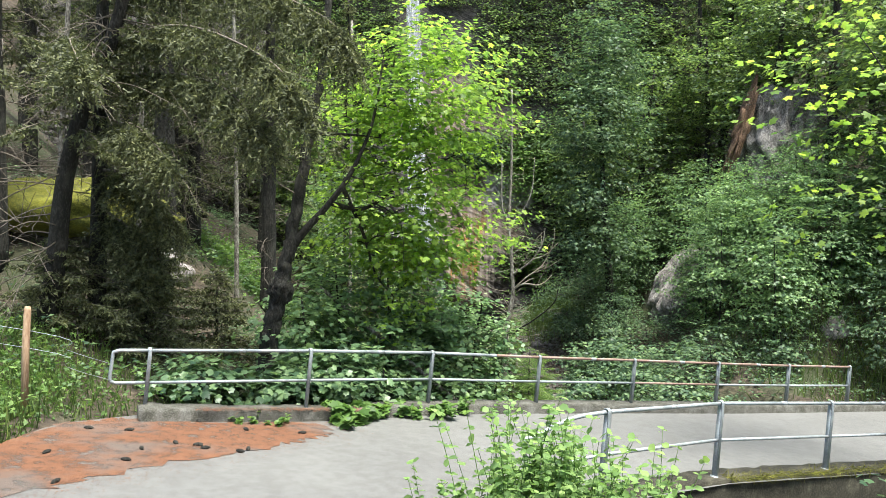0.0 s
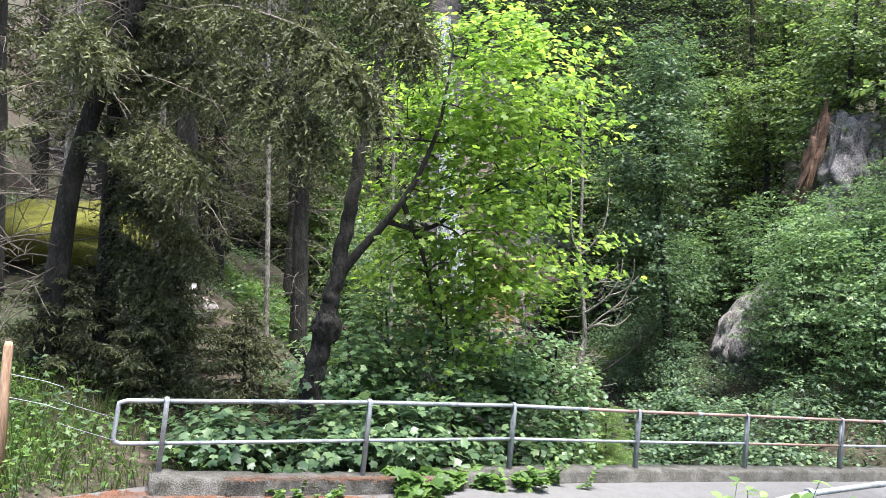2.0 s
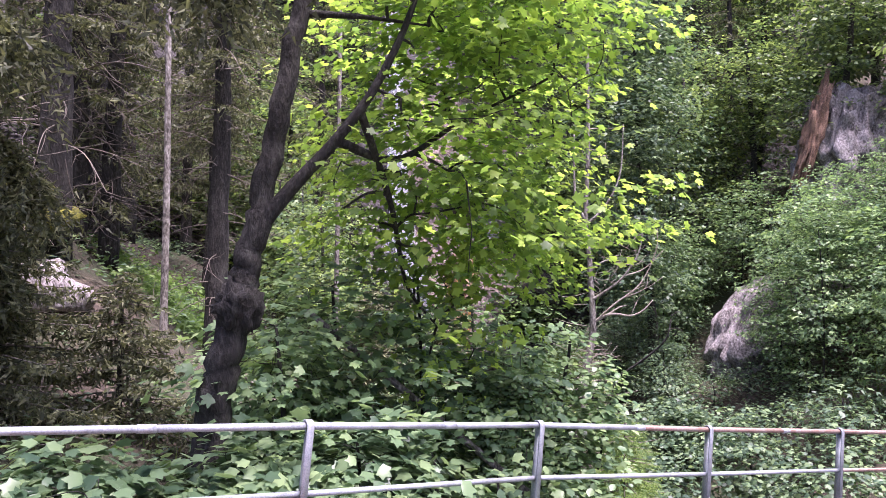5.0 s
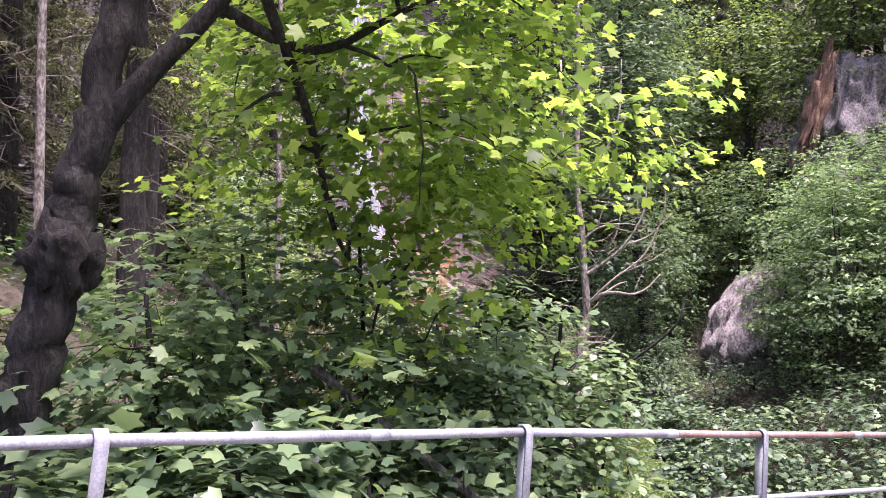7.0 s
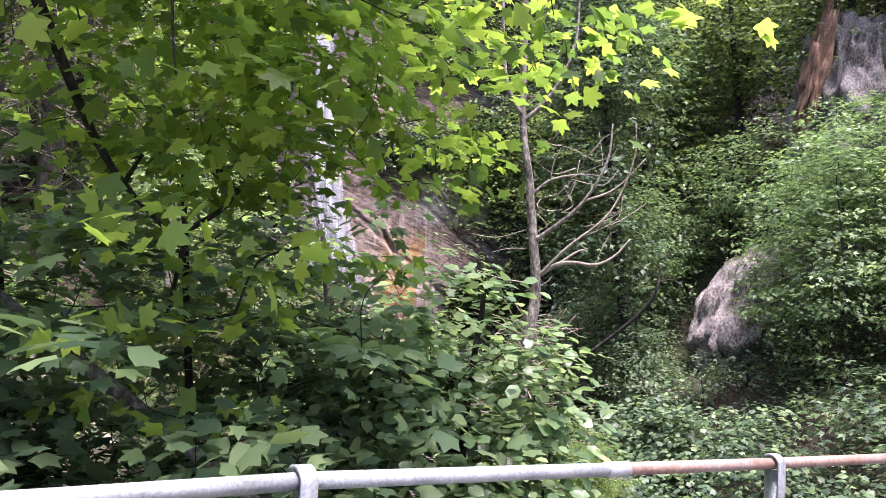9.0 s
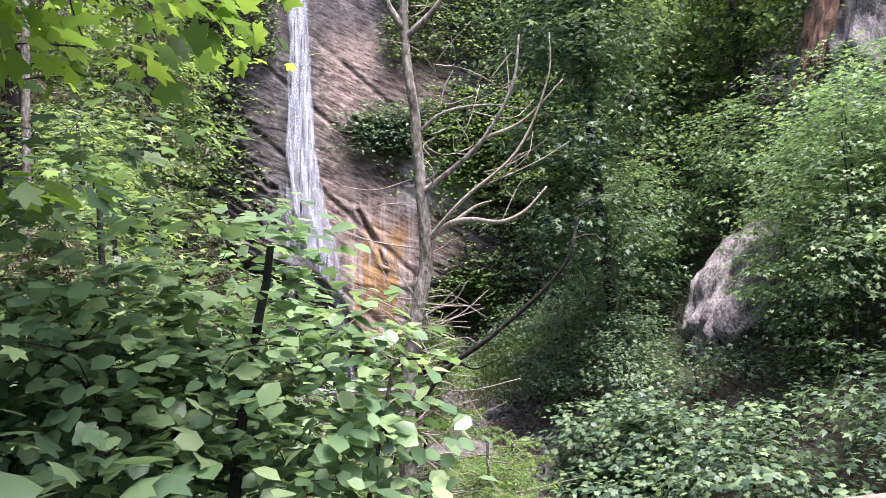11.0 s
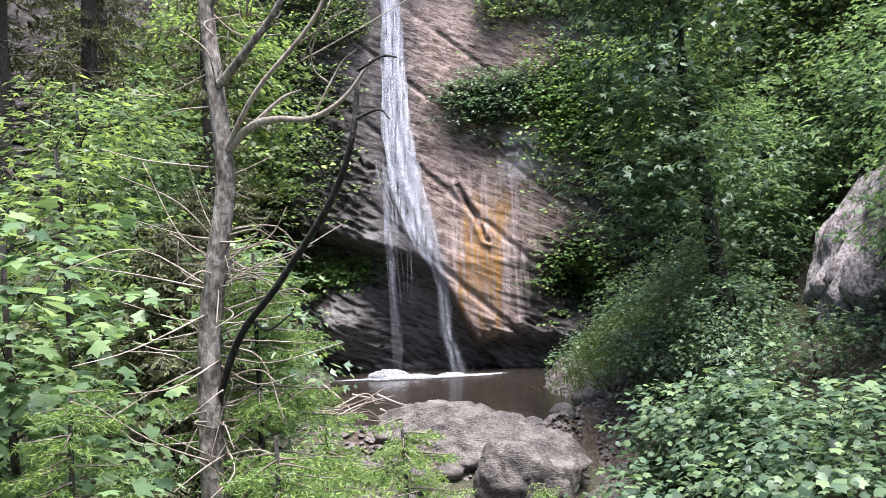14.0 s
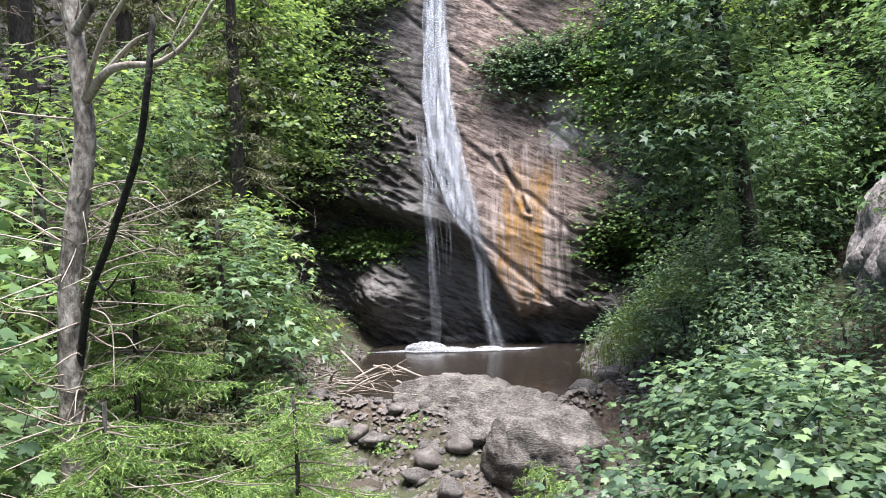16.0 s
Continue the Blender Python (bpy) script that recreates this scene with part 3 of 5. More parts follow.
def crag_mesh(radii, seed, shear, res=170):
    """A squarish crag with upright fissures and a broken skin, its head drawn to one side."""
    v = []
    for a in np.linspace(0.02, np.pi - 0.02, res // 2 + 1):
        for b in np.arange(res) * 2 * np.pi / res:
            d = np.array([math.sin(a) * math.cos(b), math.sin(a) * math.sin(b), math.cos(a)])
            q = d / (np.abs(d) ** 5).sum() ** 0.2 * radii
            o = Vector((seed, seed * 2.3, -seed))
            big = noise.fractal(Vector((q[0] * 0.9, q[1] * 0.9, q[2] * 0.55)) + o, 1.0, 2.0, 3)
            fine = noise.fractal(Vector((q[0] * 4.5, q[1] * 4.5, q[2] * 1.9)) - o, 0.9, 2.1, 5)
            split = max(0.0, 1 - 7 * abs(noise.noise(Vector((q[0] * 2.4, q[1] * 2.4, q[2] * 0.8)) + o)))
            q = q + d * (0.3 * big + 0.17 * fine - 0.24 * split)
            q[0] += shear * max(q[2], 0)
            v.append(q)
    f = [(i * res + j, (i + 1) * res + j, (i + 1) * res + (j + 1) % res, i * res + (j + 1) % res) for i in range(res // 2) for j in range(res)]
    return np.array(v), np.array(f)


# ---- plan: rail posts, road and valley ----
P3, ALONG, BEYOND = np.array([-0.125, 11.03]), np.array([0.885, 0.4656]), np.array([-0.4656, 0.885])
FAR_TOPS = [(-3.52, 8.97, 0.168), (-1.715, 9.832, 0.06), (-0.125, 11.03, -0.132), (1.593, 12.03, -0.336), (3.356, 12.96, -0.513), (5.135, 13.855, -0.693), (6.87, 14.83, -0.877), (8.6, 15.83, -1.05)]
NEAR_TOPS = [(0.97, 6.95, -0.23), (1.754, 7.44, -0.101), (3.342, 8.70, -0.275), (5.12, 9.68, -0.465), (6.9, 10.66, -0.655), (8.67, 11.64, -0.845)]
ROAD = [(-4.3, -14), (1.3, -14), (0.9, 5.8), (0.9, 6.6), (1.8, 7.3), (3.42, 8.6), (5.2, 9.58), (8.75, 11.54), (16, 16.2), (14, 20.5), (8.55, 15.92), (5.1, 13.95), (1.55, 12.12), (-0.16, 11.12), (-1.75, 9.92), (-3.7, 9.0), (-4.3, 8.2)]


def sw(x, y):
    dx, dy = x - P3[0], y - P3[1]
    return dx * ALONG[0] + dy * ALONG[1], dx * BEYOND[0] + dy * BEYOND[1]


def road_z(x, y):
    s, w = sw(x, y)
    return -1.06 - 0.094 * np.clip(s, -9, 13) + 0.06 * np.clip(-w - 3.5, 0, 8)


def step(v, lo, hi):
    t = np.clip((v - lo) / (hi - lo), 0, 1)
    return t * t * (3 - 2 * t)


def ground_z(x, y):
    """Height of the ground: a gully between two wooded slopes, and the road's own level on the near side."""
    x, y = np.asarray(x, float), np.asarray(y, float)
    yd = y - np.interp(x, [-0.2, 0.7, 2.4, 3.2], [0, 0.0, 0.0, 1.9])
    bed = np.interp(yd, [0, 12, 18, 22.6, 23.2, 23.8, 24.3, 25.0, 33], [-4.6, -4.2, -3.9, -3.5, -3.1, -2.4, -2.42, -2.9, -3.0])
    xc = np.interp(y, [-10, 0, 6, 11, 16, 20, 25, 28, 33], [11, 7.5, 4.6, 2.4, 0.8, 0.4, 0.3, -0.6, -0.8])
    xl = np.interp(y, [-5, 8, 12, 16, 20, 25, 29, 33], [-1, -2.8, -2.5, -3.1, -4.0, -3.6, -4.6, -6.0])
    xr = np.interp(y, [-5, 8, 14, 18, 21.5, 25, 29, 33], [13, 9.5, 9, 7.7, 7.8, 6.5, 4.5, 4.6])
    steep = np.interp(y, [8, 12.5, 15.5], [0.3, 0.36, 0.85])
    left = np.where(x < xl, -1.1 + steep * (xl - x) - 0.6 * (steep / 0.85) * np.clip(xl - x - 3.2, 0, 6), -1.1 + (bed + 1.1) * step((x - xl) / (xc - xl), 0, 0.62))
    right = np.where(x > xr, -1.1 + 0.8 * (x - xr), -1.1 + (bed + 1.1) * step((xr - x) / (xr - xc), 0, 0.62))
    v = np.where(x < xc, left, right)
    v = np.where(v > 12, 12 + (v - 12) * 0.75, v)
    v = np.maximum(v, np.clip((y - 35) * 5, -9, 13 + 0.5 * np.clip(y - 38, 0, 60)))
    s, w = sw(x, y)
    side = road_z(x, y) - 0.06 + 0.3 * np.clip(-4.3 - x, 0, 12) * (y > -20)
    near = (1 - step(w, 0.25, 1.3)) * (1 - step(s, -0.9, 0.4))
    far_bank = (1 - step(w, 0.4, 3)) * step(w, -6.5, -4.6) * step(s, 8.2, 9.6)
    m = np.maximum(near, far_bank)
    v = v * (1 - m) + side * m
    bumps = 0.12 * np.sin(x * 1.9 + 0.7 * y) * np.cos(1.3 * y - x) + 0.06 * np.sin(4.1 * x) * np.cos(3.7 * y + 1)
    v = v + bumps * (1 - m * (x > -4.3))
    return np.where((w > -4.1) & (w < 0.3) & (s > -0.5), np.minimum(v, road_z(x, y) - 0.08), v)


# ---- ground ----
gx = np.r_[np.linspace(-90, -16, 26), np.linspace(-15.6, 15.6, 115), np.linspace(16, 90, 26)]
gy = np.r_[np.linspace(-90, -12, 22), np.linspace(-11.6, 38, 180), np.linspace(39, 100, 22)]
GX, GY = np.meshgrid(gx, gy)
GZ = ground_z(GX, GY)
i, j = np.meshgrid(np.arange(len(gy) - 1), np.arange(len(gx) - 1), indexing="ij")
quads = np.stack([i * len(gx) + j, i * len(gx) + j + 1, (i + 1) * len(gx) + j + 1, (i + 1) * len(gx) + j], -1).reshape(-1, 4)
tagged(part_np("ground", np.c_[GX.ravel(), GY.ravel(), GZ.ravel()], quads, M_SOIL, smooth=True), "brown forest soil of a wooded gully", "ground", kind="structure")


def inside(x, y, poly):
    hit = np.zeros(np.shape(x), bool)
    for (ax, ay), (bx, by) in zip(poly, poly[1:] + poly[:1]):
        if ay != by:
            hit ^= ((ay > y) != (by > y)) & (x < (bx - ax) * (y - ay) / (by - ay) + ax)
    return hit


def sheet(name, poly, height, cell, mat):
    """A sheet over a plan polygon, at a height given by x and y, cut exactly at its rim."""
    bm = bmesh.new()
    bm.faces.new([bm.verts.new((x, y, 0)) for x, y in poly])
    xs, ys = [p[0] for p in poly], [p[1] for p in poly]
    for axis, lo, hi in ((0, min(xs), max(xs)), (1, min(ys), max(ys))):
        for k in np.arange(lo + cell, hi, cell):
            co, no = [0, 0, 0], [0, 0, 0]
            co[axis], no[axis] = k, 1
            bmesh.ops.bisect_plane(bm, geom=bm.verts[:] + bm.edges[:] + bm.faces[:], plane_co=co, plane_no=no)
    for v in bm.verts:
        v.co.z = float(height(v.co.x, v.co.y))
    bmesh.ops.recalc_face_normals(bm, faces=bm.faces)
    me = bpy.data.meshes.new(name)
    bm.to_mesh(me)
    bm.free()
    me.materials.append(mat)
    return new(name, me)


tagged(sheet("road", ROAD, lambda x, y: road_z(x, y), 1.0, M_ROAD), "pale worn asphalt lane crossing a small bridge", "road", kind="structure")


def wall_strip(name, line, half_in, half_out, top, depth, mat, label, seed):
    """A low concrete wall along a plan line, with a worn, uneven top; top and depth are relative to the road."""
    rng = np.random.default_rng(seed)
    pts = smooth_path([(x, y, 0) for x, y in line], 14)[:, :2]
    way = np.gradient(pts, axis=0)
    way /= np.linalg.norm(way, axis=1)[:, None]
    out = np.c_[-way[:, 1], way[:, 0]]
    v = []
    for p, o in zip(pts, out):
        z = float(road_z(*p))
        e = rng.normal(size=8) * 0.007
        for off, h, c in ((-half_in, -0.25, 0), (-half_in, top - 0.03, 1), (-half_in + 0.03, top, 2), (half_out - 0.03, top, 3), (half_out, top - 0.03, 4), (half_out, depth, 5)):
            q = p + o * (off + e[c])
            v.append((*q, z + h + e[c - 2] * (c in (1, 2, 3, 4))))
    n = len(pts)
    f = [(i * 6 + k, i * 6 + k + 1, i * 6 + k + 7, i * 6 + k + 6) for i in range(n - 1) for k in range(5)] + [tuple(range(5, -1, -1)), tuple((n - 1) * 6 + k for k in range(6))]
    quads4, caps = [q for q in f if len(q) == 4], [q for q in f if len(q) == 6]
    return tagged(part_np(name, v, [np.array(quads4), np.array(caps)], mat), label, "kerb", kind="structure")


wall_strip("kerb_upstream", [(-3.62, 8.86)] + [p[:2] for p in FAR_TOPS[1:]] + [(9.6, 16.4)], 0.2, 0.16, 0.15, -2.6, M_CONC, "weathered grey concrete kerb under the bridge railing", 3)
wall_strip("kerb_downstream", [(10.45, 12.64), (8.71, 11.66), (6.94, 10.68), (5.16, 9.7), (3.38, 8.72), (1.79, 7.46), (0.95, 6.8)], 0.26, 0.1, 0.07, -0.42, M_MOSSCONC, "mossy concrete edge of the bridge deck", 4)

# ---- railings ----


def railing(name, tops, post_h, label, foot=0.0, loop=False, hook=False):
    """A galvanised pipe railing: flat posts folded over the top pipe, and a middle pipe."""
    t = thing(name, tops[0], label, "railing")
    o = np.array(tops[0])
    P = [np.array(p) - o for p in tops]
    lean = np.array([0.075, 0.035, 0])
    r = 0.022

    def at(i, h):
        return P[i] - np.array([0, 0, 0.035]) - np.array([lean[0], lean[1], 1]) * (0.0 if h == 1 else (post_h - 0.035) * (1 - h))

    upper, lower = [at(i, 1) for i in range(len(P))], [at(i, 0.48) for i in range(len(P))]
    if loop:
        d = (P[0] - P[1]) / np.linalg.norm(P[0] - P[1])
        e = 0.42
        c = 0.07
        bend = [upper[0], upper[0] + d * (e - c), upper[0] + d * e * 0.985 - [0, 0, 0.02], upper[0] + d * e - [0, 0, c], lower[0] + d * e + [0, 0, c], lower[0] + d * e * 0.985 + [0, 0, 0.02], lower[0] + d * (e - c), lower[0]]
        part_np("end_loop", *tube(bend, r, 10), M_STEEL, t, True)
    if hook:
        P0 = upper[0]
        q = smooth_path([P0 + [-0.1, -0.03, -0.13], P0 + [-0.09, -0.06, -0.02], P0, upper[1] * 0.5 + P0 * 0.5 + [0, 0, 0.05], upper[1]], 8)
        part_np("end_bend", *tube(q, r, 10), M_STEEL, t, True)
        q = smooth_path([lower[0] + [0, 0, -0.08], lower[0] * 0.5 + lower[1] * 0.5 + [0, 0, 0.04], lower[1]], 8)
        part_np("end_bend", *tube(q, r * 0.8, 10), M_STEEL, t, True)
    first = 1 if hook else 0
    for i in range(first, len(P) - 1):
        rust = M_RUST if i >= 3 and not hook else M_STEEL
        joint = upper[i] * 0.45 + upper[i + 1] * 0.55
        part_np("top_rail", *tube([upper[i], joint], r, 12), rust, t, True)
        part_np("top_rail", *tube([joint, upper[i + 1]], r, 12), M_RUST if i == 2 and not hook else rust, t, True)
        part_np("middle_rail", *tube([lower[i], lower[i + 1]], r * 0.85, 12), M_STEEL if i != 4 else M_RUST, t, True)
        mid = upper[i] * 0.45 + upper[i + 1] * 0.55
        w = (upper[i + 1] - upper[i]) / np.linalg.norm(upper[i + 1] - upper[i])
        part_np("sleeve", *tube([mid - w * 0.05, mid + w * 0.05], r * 1.14, 12), M_STEEL, t, True)
    for i in range(first, len(P)):
        w = P[min(i + 1, len(P) - 1)] - P[max(i - 1, 0)]
        w = w / np.linalg.norm(w)
        across = np.array([w[1], -w[0], 0])
        across /= np.linalg.norm(across)
        down = -np.array([lean[0], lean[1], 1])
        # strap folded over the pipe, seen edge-on along the rail
        th, hw = 0.009, 0.0225
        prof = [across * 0.030 + down * (post_h + foot)] + [across * 0.030 * math.cos(a) - np.array([0, 0, 1]) * (0.035 - 0.030 * math.sin(a)) for a in np.linspace(0, math.pi * 0.8, 8)]
        v, f = [], []
        for k, q in enumerate(prof):
            nrm = across if k == 0 else (q + np.array([0, 0, 0.035])) / 0.030
            for g, hgt in ((-hw, 0), (hw, 0), (hw, th), (-hw, th)):
                v.append(P[i] + q + w * g + nrm * hgt)
        m = len(prof)
        f = [(k * 4 + c, k * 4 + (c + 1) % 4, k * 4 + 4 + (c + 1) % 4, k * 4 + 4 + c) for k in range(m - 1) for c in range(4)] + [(3, 2, 1, 0), tuple((m - 1) * 4 + c for c in range(4))]
        post = part_np("post", np.array(v), np.array(f), M_STEEL, t)
        top, bot = P[i] - [0, 0, 0.06], P[i] + down * (post_h + foot)
        web = [a + across * b + w * c for a in (top, bot) for b, c in ((0.03, -0.005), (0.03, 0.005), (-0.035, 0.005), (-0.035, -0.005))]
        part_np("web", np.array(web), np.array([(0, 1, 5, 4), (1, 2, 6, 5), (2, 3, 7, 6), (3, 0, 4, 7), (0, 3, 2, 1), (4, 5, 6, 7)]), M_STEEL, post)
        if foot:
            b0 = P[i] + down * (post_h + 0.02)
            part_np("foot_bracket", *tube([b0, b0 + down * foot * 0.8], 0.05, 8), M_STEEL, post)
    return t


railing("railing", FAR_TOPS, 0.79, "galvanised steel pipe railing with folded flat posts, partly rusted", loop=True)
railing("railing", NEAR_TOPS, 0.86, "grey pipe railing with a bent-down end beside the bridge edge", foot=0.25, hook=True)

# ---- cliff and waterfall ----


def cliff_y(x, z):
    """Depth of the cliff's face: leaning back, bedded, hollowed behind the fall."""
    y = 32.5 + 0.2 * np.clip(z - 0.5, 0, 40) + 0.06 * np.clip(np.abs(x) - 3, 0, 20) ** 1.4 * -1
    hollow = step(1.9 - 0.35 * (x + 4) - z, 0, 0.7) * step(-1.1 + (1.5 - z) * 0.53 - x, 0, 0.5) * step(x, -7, -5)
    y = y + 1.5 * hollow
    y = y - 1.5 * np.exp(-(((x + 3.6) / 0.95) ** 2) - ((z + 1.0) / 1.0) ** 2)
    y = y + 0.9 * step(-1.3 - z - 0.1 * x, 0, 0.5) * step(x, 0.3, 0.9) * step(3.2 - x, 0, 0.6)
    y = y + 2.2 * np.exp(-(((x - 3.2) / 0.6) ** 2) - ((z + 0.3) / 0.7) ** 2)
    cut = z + 0.95 * x
    for ax, az, bx, bz in ((0.1, 2.7, 0.85, 1.15), (2.0, 3.7, 2.75, 2.6), (0.6, 3.9, 3.0, 3.3), (-3.8, 4.6, -2.4, 3.4), (0.0, 5.6, 1.3, 5.0)):
        u = np.clip(((x - ax) * (bx - ax) + (z - az) * (bz - az)) / ((bx - ax) ** 2 + (bz - az) ** 2), 0, 1)
        d = np.hypot(x - ax - u * (bx - ax), z - az - u * (bz - az) + 0.07 * np.sin(x * 9) + 0.05 * np.sin(x * 23 + z * 5))
        y = y + 0.17 * np.exp(-((d / 0.06) ** 2)) - 0.07 * np.exp(-(((d - 0.14) / 0.09) ** 2))
    y = y + 0.08 * step(np.abs((cut * 0.42) % 1 - 0.5), 0.42, 0.5)
    return y


cx, cz = np.r_[np.linspace(-18, -7, 50), np.linspace(-6.95, 6.5, 260), np.linspace(6.6, 14, 36)], np.r_[np.linspace(-4, 7.5, 330), np.linspace(7.6, 17, 70)]
CX, CZ = np.meshgrid(cx, cz)
CY = cliff_y(CX, CZ)
T = CZ + 0.45 * CX
rough = np.array([noise.fractal(Vector((a * 2.6, b, t * 6.0)), 0.8, 2.1, 6) for a, b, t in zip(CX.ravel(), CY.ravel(), T.ravel())]).reshape(CX.shape)
flake = np.array([noise.cell(Vector((a * 1.6 + 0.9 * math.sin(t * 2.3) + 0.4 * math.sin(t * 17), 0, t * 8.5 + 0.8 * math.sin(a * 1.7)))) for a, t in zip(CX.ravel(), T.ravel())]).reshape(CX.shape)
broken = np.clip(step(-1.7 - CX - 0.2 * CZ, 0, 0.8) + step(-0.9 + 0.15 * CX - CZ, 0, 0.8) + step(CX - 1.7, 0, 0.8) * step(1.4 - CZ, 0, 0.8), 0, 1)
CY = CY + (0.01 + 0.12 * broken) * rough + (0.014 + 0.06 * broken) * flake
i, j = np.meshgrid(np.arange(len(cz) - 1), np.arange(len(cx) - 1), indexing="ij")
quads = np.stack([i * len(cx) + j, i * len(cx) + j + 1, (i + 1) * len(cx) + j + 1, (i + 1) * len(cx) + j], -1).reshape(-1, 4)
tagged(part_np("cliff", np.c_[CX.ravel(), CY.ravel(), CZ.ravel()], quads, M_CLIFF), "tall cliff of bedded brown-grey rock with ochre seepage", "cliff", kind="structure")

fall = thing("waterfall", (-1.8, 32.0, -2.48), "thin white waterfall dropping down a rock face", "waterfall")
FO = np.array([-1.8, 32.0, -2.48])
# the edges of the white water from top to foot: height, left and right
FALL_EDGES = [(13.0, -2.35, -1.65), (8.13, -2.03, -1.33), (6.3, -2.06, -1.2), (4.54, -2.04, -1.08), (2.84, -1.82, -0.71), (1.25, -1.29, -0.35), (0.44, -0.74, -0.26), (-0.3, -0.62, -0.19), (-1.39, -0.64, -0.26), (-1.83, -0.52, -0.05), (-2.53, -0.44, 0.13)]


def fall_x(z, k):
    """A line down the fall, k from the left edge (0) to the right edge (1)."""
    e = np.array(FALL_EDGES[::-1])
    left, right = np.interp(z, e[:, 0], e[:, 1]), np.interp(z, e[:, 0], e[:, 2])
    return left + 0.82 * k * (right - left) + 0.04


def fall_y(xx, zz):
    return np.minimum(cliff_y(xx, zz), cliff_y(np.full_like(xx, -0.6), np.maximum(zz, 2.0))) - 0.16


def veil(name, left, right, z0, z1, off, cols=9):
    """A thin curtain of water between two lines, folded a little along its width."""
    zz = np.linspace(z0, z1, max(6, int((z1 - z0) * 5)))
    rows = []
    for u in np.linspace(0, 1, cols):
        xx = left(zz) * (1 - u) + right(zz) * u + 0.035 * np.sin(zz * 2.3 + u * 9 + off * 40) * (0.2 + u)
        rows.append(np.c_[xx, fall_y(xx, zz) - off - 0.05 * np.sin(u * 14 + zz * 0.7), zz] - FO)
    v = np.stack(rows, 1).reshape(-1, 3)
    f = [(a * cols + b, a * cols + b + 1, (a + 1) * cols + b + 1, (a + 1) * cols + b) for a in range(len(zz) - 1) for b in range(cols - 1)]
    part_np(name, v, np.array(f), M_FALL, fall, True)


rng = np.random.default_rng(11)
for off in (0.03, 0.1, 0.17):
    veil("water_veil", lambda z: fall_x(z, 0.0), lambda z: fall_x(z, 1.0), -2.5, 13.0, off)
for off in (0.06, 0.13):
    veil("water_veil", lambda z: fall_x(z, 0.2), lambda z: fall_x(z, 0.85), 0.6, 13.0, off, 7)
veil("thin_veil", lambda z: np.full_like(z, -2.0), lambda z: np.full_like(z, -1.72), -2.5, 3.4, 0.05, 5)
for n in range(52):
    k = float(np.clip(rng.beta(0.6, 0.6), 0, 1)) if n < 30 else rng.uniform(-0.5, 0.3)
    z0, z1 = rng.uniform(-2.4, 4.5), 13.0 if n % 2 else rng.uniform(5, 9)
    if n >= 30:
        z0, z1 = rng.uniform(-2.0, 1.6), rng.uniform(2.6, 4.2)
    zz = np.linspace(z0, z1, max(4, int((z1 - z0) * 3)))
    xx = np.minimum(fall_x(zz, k), 9 if n < 30 else -1.95 + 0.9 * (k + 0.5)) + 0.03 * np.sin(zz * 3 + n) + rng.normal() * 0.04
    yy = fall_y(xx, zz) - 0.2 * rng.random()
    wd = rng.uniform(0.006, 0.022) * np.minimum(1, 0.1 + np.minimum(zz - z0, z1 - zz + 0.3))
    v = np.stack([np.c_[xx - wd, yy, zz] - FO, np.c_[xx, yy - 0.03, zz] - FO, np.c_[xx + wd, yy, zz] - FO], 1).reshape(-1, 3)
    f = [(q * 3 + e, q * 3 + e + 1, q * 3 + e + 4, q * 3 + e + 3) for q in range(len(zz) - 1) for e in (0, 1)]
    part_np("water_strand", v, np.array(f), M_FALL, fall, True)
drops = rng.normal(size=(900, 3)) * [0.35, 0.25, 0.0] + [0, 0, 0]
dz = rng.uniform(-2.4, 4, 900)
drops[:, 0] += fall_x(dz, rng.random(900)) + 1.8
drops[:, 1] += -0.15
drops[:, 2] = dz + 2.48
part_np("spray", *leaves(drops, rng.normal(size=(900, 3)), rng.uniform(0.005, 0.014, 900), RHOMB, rng), M_FOAM, fall)
for fx, fr in ((-1.95, 0.5), (-1.3, 0.42), (-0.25, 0.3)):
    v, f = lump_mesh((fr * 1.2, fr * 0.6, 0.2 if fx < -1.9 else 0.06), fx, 0.16, 36, 3)
    part_np("foam", v + [fx + 1.8, -0.15, 0.03], f, M_FOAM, fall, True)
v, f = lump_mesh((1.9, 0.3, 0.02), 5, 0.5, 48, 3.5)
part_np("foam_edge", v + [0.75, -0.35, 0.02], f, M_FOAM, fall, True)

POOL = [(-3.6, 27.2), (-2.6, 25.9), (-1.4, 24.2), (-0.2, 24.0), (1.0, 23.95), (2.3, 23.95), (2.7, 25.4), (3.0, 26.5), (3.6, 28.5), (2.8, 31.0), (2.8, 34.2), (-5.5, 34.4), (-5.2, 30)]
tagged(sheet("pool_water", POOL, lambda x, y: -2.48, 1.5, M_POOL), "still brown plunge pool below the waterfall", "water", kind="structure")
STREAM = [(-1.6, 24.2), (-0.4, 24.6), (0.0, 23.0), (0.6, 20), (1.2, 15), (3.5, 9), (7, 2), (12, -8), (9, -9), (4.5, 2), (1.8, 9), (0, 15), (-0.8, 20)]
tagged(sheet("stream_water", STREAM, lambda x, y: float(np.interp(y, [0, 12, 18, 23, 25], [-4.4, -4.02, -3.72, -3.3, -2.9])), 1.5, M_STREAM), "shallow dark stream among stones", "water", kind="structure")

